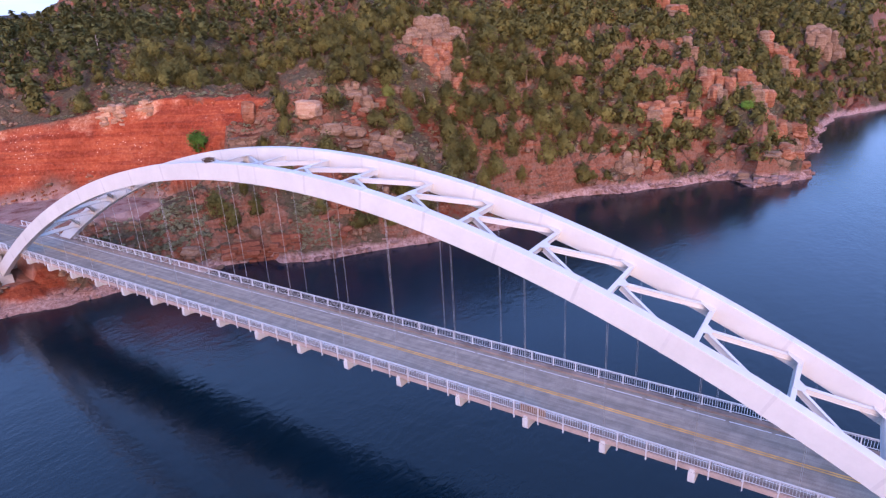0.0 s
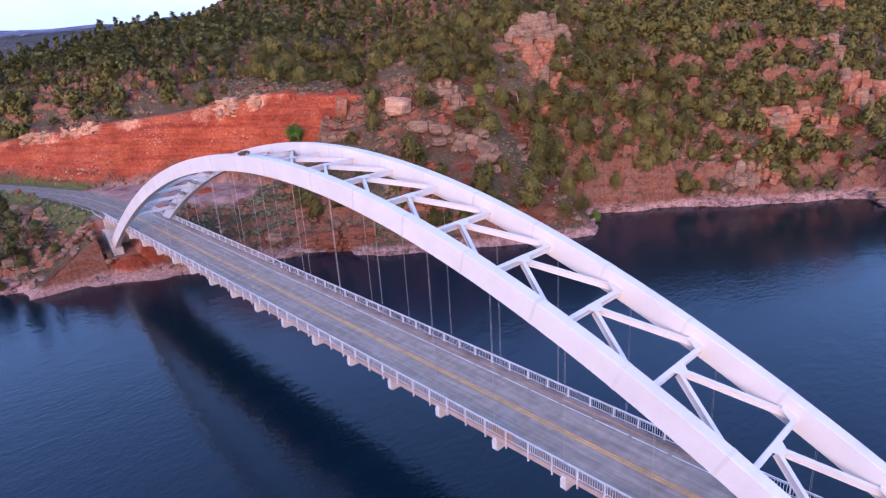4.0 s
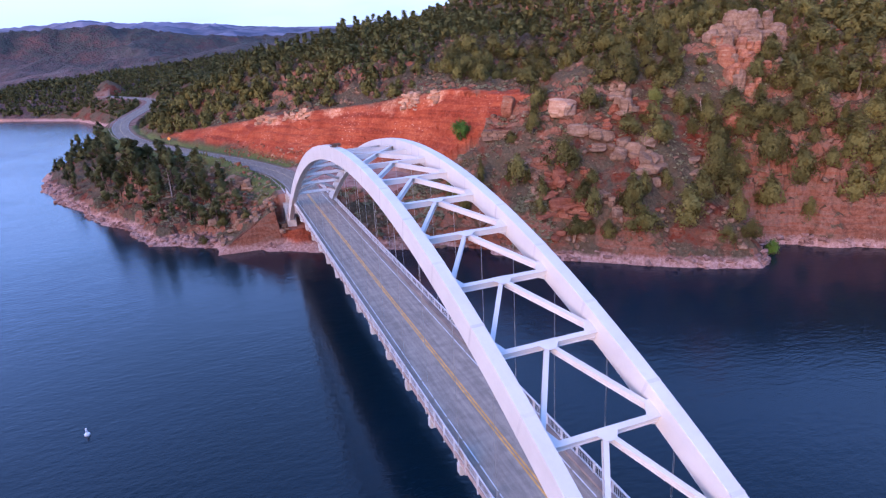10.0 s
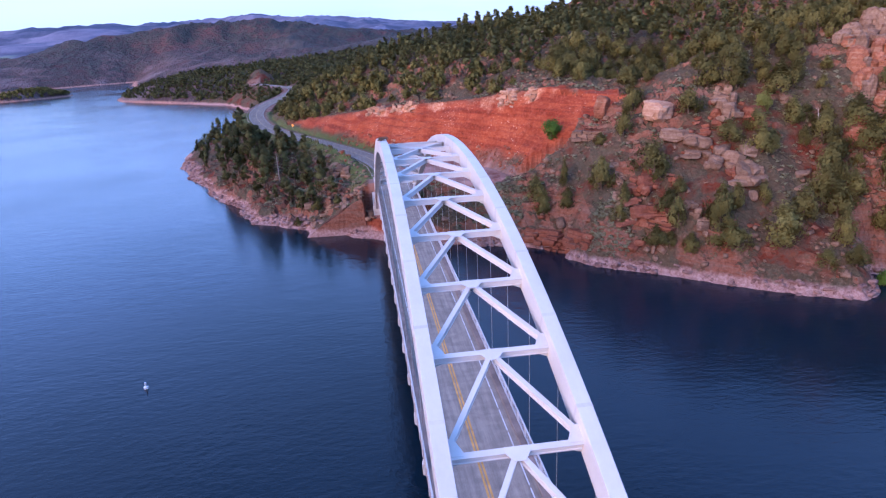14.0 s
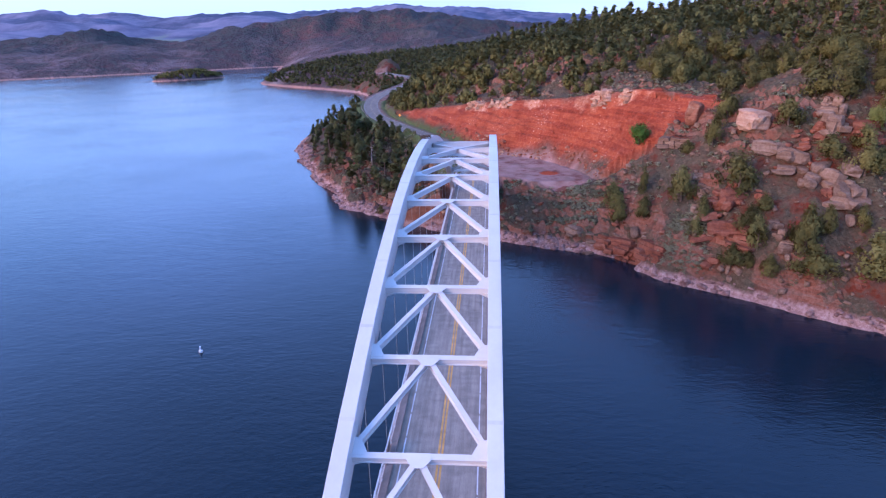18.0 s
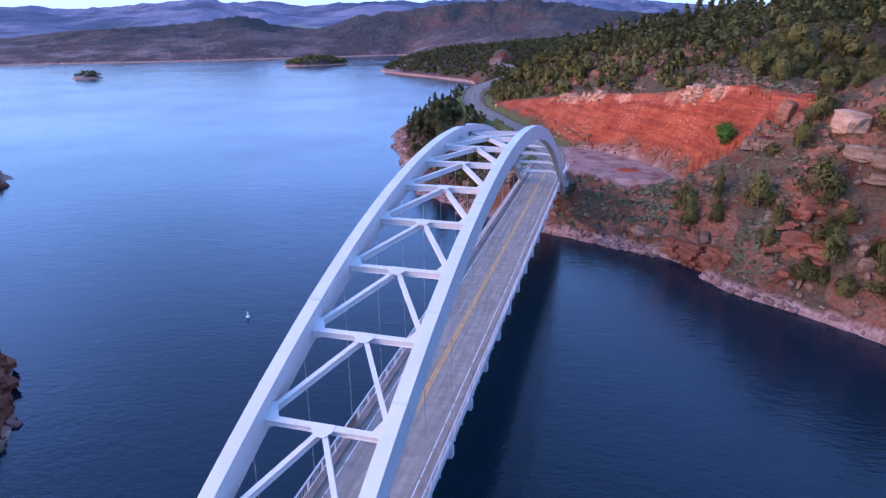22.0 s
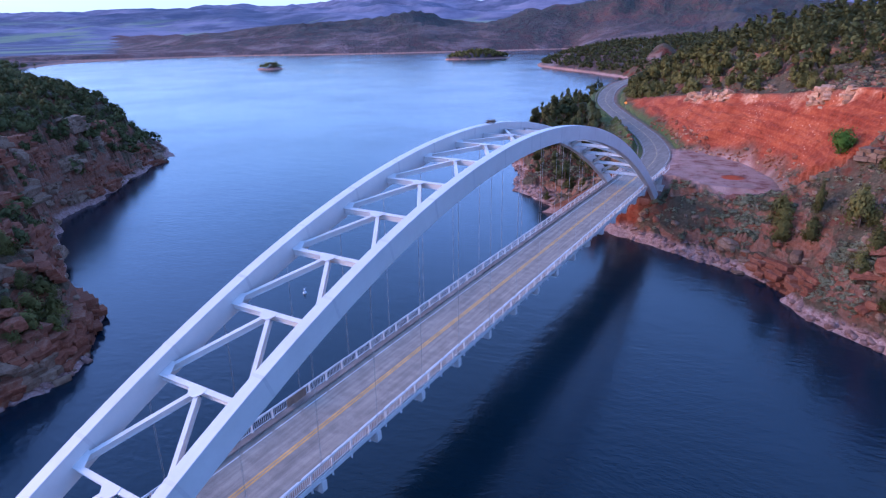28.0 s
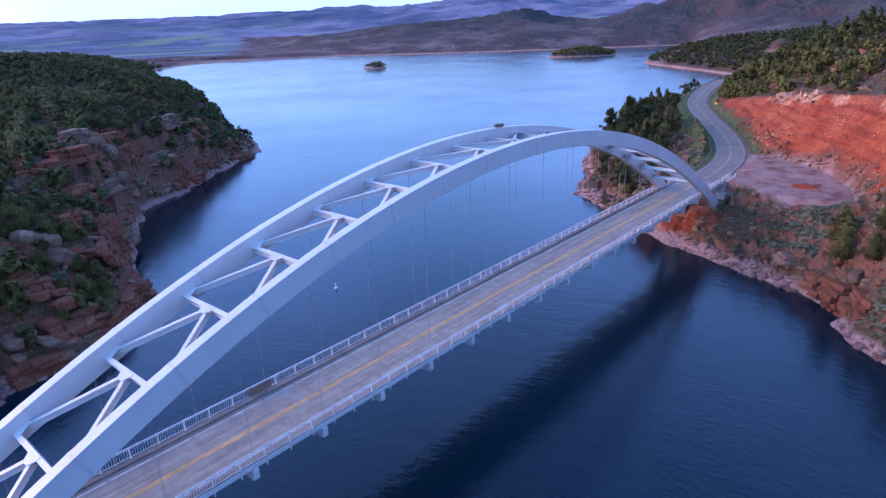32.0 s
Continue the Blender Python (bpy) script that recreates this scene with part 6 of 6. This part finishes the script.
for dx, dy in ((98.5, -5.6), (99.0, 5.6)):
    post = tagged(new("delineator_post"), "thin white delineator post at the bridge's end", "post", "delineator posts")
    post.location = (dx, dy, height(dx, dy))
    bm = bmesh.new()
    box(bm, -0.06, 0.06, -0.05, 0.05, -0.2, 1.25)
    part("shaft", bm, WHITE, post)
    bm = bmesh.new()
    box(bm, -0.066, -0.058, -0.04, 0.04, 1.0, 1.15)
    part("reflector", bm, BUOY_DARK, post)


def guardrail(name, path, label):
    """A steel beam on short posts along a line of places."""
    ob = tagged(new(name), label, "guardrail")
    ob.location = (path[0][0], path[0][1], 0)
    run = []
    for (ax, ay), (bx, by) in zip(path, path[1:]):
        n = max(2, int(math.hypot(bx - ax, by - ay) / 3.8))
        run += [(ax + (bx - ax) * k / n, ay + (by - ay) * k / n) for k in range(n)]
    run.append(path[-1])
    tops = [height(*p) for p in run]
    tops = [sum(tops[max(0, i - 2):i + 3]) / len(tops[max(0, i - 2):i + 3]) for i in range(len(tops))]
    o = Vector((path[0][0], path[0][1], 0))
    bm = bmesh.new()
    for i in range(len(run) - 1):
        a, b_ = Vector((*run[i], tops[i])) - o, Vector((*run[i + 1], tops[i + 1])) - o
        for lo, hi, off in ((0.48, 0.58, 0.0), (0.58, 0.66, 0.05), (0.66, 0.76, 0.0)):
            side = (b_ - a).cross(Vector((0, 0, 1))).normalized()
            box_pts = []
            for q in (a, b_):
                for h in (lo, hi):
                    for s_ in (off, off + 0.05):
                        box_pts.append(bm.verts.new(q + Vector((0, 0, h)) + side * s_))
            for f in ((0, 1, 3, 2), (4, 6, 7, 5), (0, 4, 5, 1), (2, 3, 7, 6), (0, 2, 6, 4), (1, 5, 7, 3)):
                bm.faces.new([box_pts[j] for j in f])
    part("beam", bm, GUARD, ob)
    bm = bmesh.new()
    box(bm, -0.08, 0.08, -0.08, 0.08, -0.5, 0.80)
    me = bpy.data.meshes.new("post")
    bm.to_mesh(me)
    bm.free()
    me.materials.append(DEADWOOD)
    for p, z in zip(run, tops):
        part("post", me, None, ob).location = (p[0] - o.x, p[1] - o.y, z)
    return ob


def beside(i, off):
    """A place beside the road's line, to its lake side."""
    (ax, ay, _), (bx, by, _) = ROAD[i - 1], ROAD[i + 1]
    l = math.hypot(bx - ax, by - ay)
    return (ROAD[i][0] - (by - ay) / l * off, ROAD[i][1] + (bx - ax) / l * off)


guardrail("guardrail", [(97.5, 5.7)] + [beside(i, 5.5) for i in range(2, 5)], "grey steel guardrail along the lake side of the road")
guardrail("guardrail", [beside(i, 5.5) for i in range(7, 13)], "grey steel guardrail along the distant bend of the road")

# dead trunk among the pines, and driftwood on the shore
for x, y, tall, lean_, label in ((127.0, 37.0, 9.5, 0.07, "bleached bare dead trunk among the pines"), (136.0, 41.0, 6.0, -0.10, "bleached bare dead trunk among the pines"),
                                 (44.0, -97.0, 5.5, 0.12, "grey dead snag on the hillside"), (150.0, -62.0, 6.5, -0.06, "grey dead snag on the hillside")):
    tree = tagged(new("dead_tree"), label, "dead tree")
    tree.location = (x, y, height(x, y) - 0.2)
    bm = bmesh.new()
    tube(bm, (0, 0, 0), (lean_ * tall * 0.5, 0, tall * 0.5), 0.17, 0.12)
    tube(bm, (lean_ * tall * 0.5, 0, tall * 0.49), (lean_ * tall * 1.2, 0.2, tall), 0.12, 0.03)
    part("trunk", bm, DEADWOOD, tree)
    bm = bmesh.new()
    for k in range(11):
        z = tall * r1.uniform(0.4, 0.95)
        a, l = r1.uniform(0, math.tau), tall * r1.uniform(0.08, 0.16)
        tube(bm, (lean_ * z, 0, z), (lean_ * z + l * math.cos(a), l * math.sin(a), z + 0.2 * l), 0.04, 0.012, 4)
    part("branches", bm, DEADWOOD, tree)
for x, y, l, a in ((144.0, 62.5, 3.4, 0.6), (112.0, 46.5, 2.8, 2.2), (62.0, -24.5, 2.6, 1.1)):
    log = tagged(new("driftwood_log"), "bleached driftwood log lying on the stony shore", "driftwood")
    log.location = (x, y, max(height(x, y), 0.1) + 0.25)
    bm = bmesh.new()
    c, s_ = math.cos(a), math.sin(a)
    tube(bm, (-l / 2 * c, -l / 2 * s_, 0), (0.1, 0.1, 0.1), 0.16, 0.14)
    tube(bm, (0.1, 0.1, 0.1), (l / 2 * c, l / 2 * s_, 0.05), 0.14, 0.07)
    tube(bm, (l * 0.2 * c, l * 0.2 * s_, 0.08), (l * 0.25 * c - 0.5 * s_, l * 0.25 * s_ + 0.5 * c, 0.5), 0.06, 0.02, 4)
    part("stem", bm, DEADWOOD, log)

# broken rocks where the point meets the bridge
for x, y, w, t_, n in ((121, 16.5, 5.0, 3.6, 4), (117, 14.0, 4.0, 3.0, 4), (128, 19.5, 4.5, 2.8, 3), (108, 22, 3.5, 2.4, 3), (100, 26, 3.5, 2.2, 3), (92, 11, 3.6, 2.2, 3), (88, 15, 4.2, 2.6, 3), (95, 20, 3.2, 2.0, 3), (86, 8, 4.0, 2.6, 3), (90, 23, 3.6, 2.2, 3)):
    outcrop(x, y, w, t_, n, "pink", "broken pinkish rocks beside the road", r0.random())
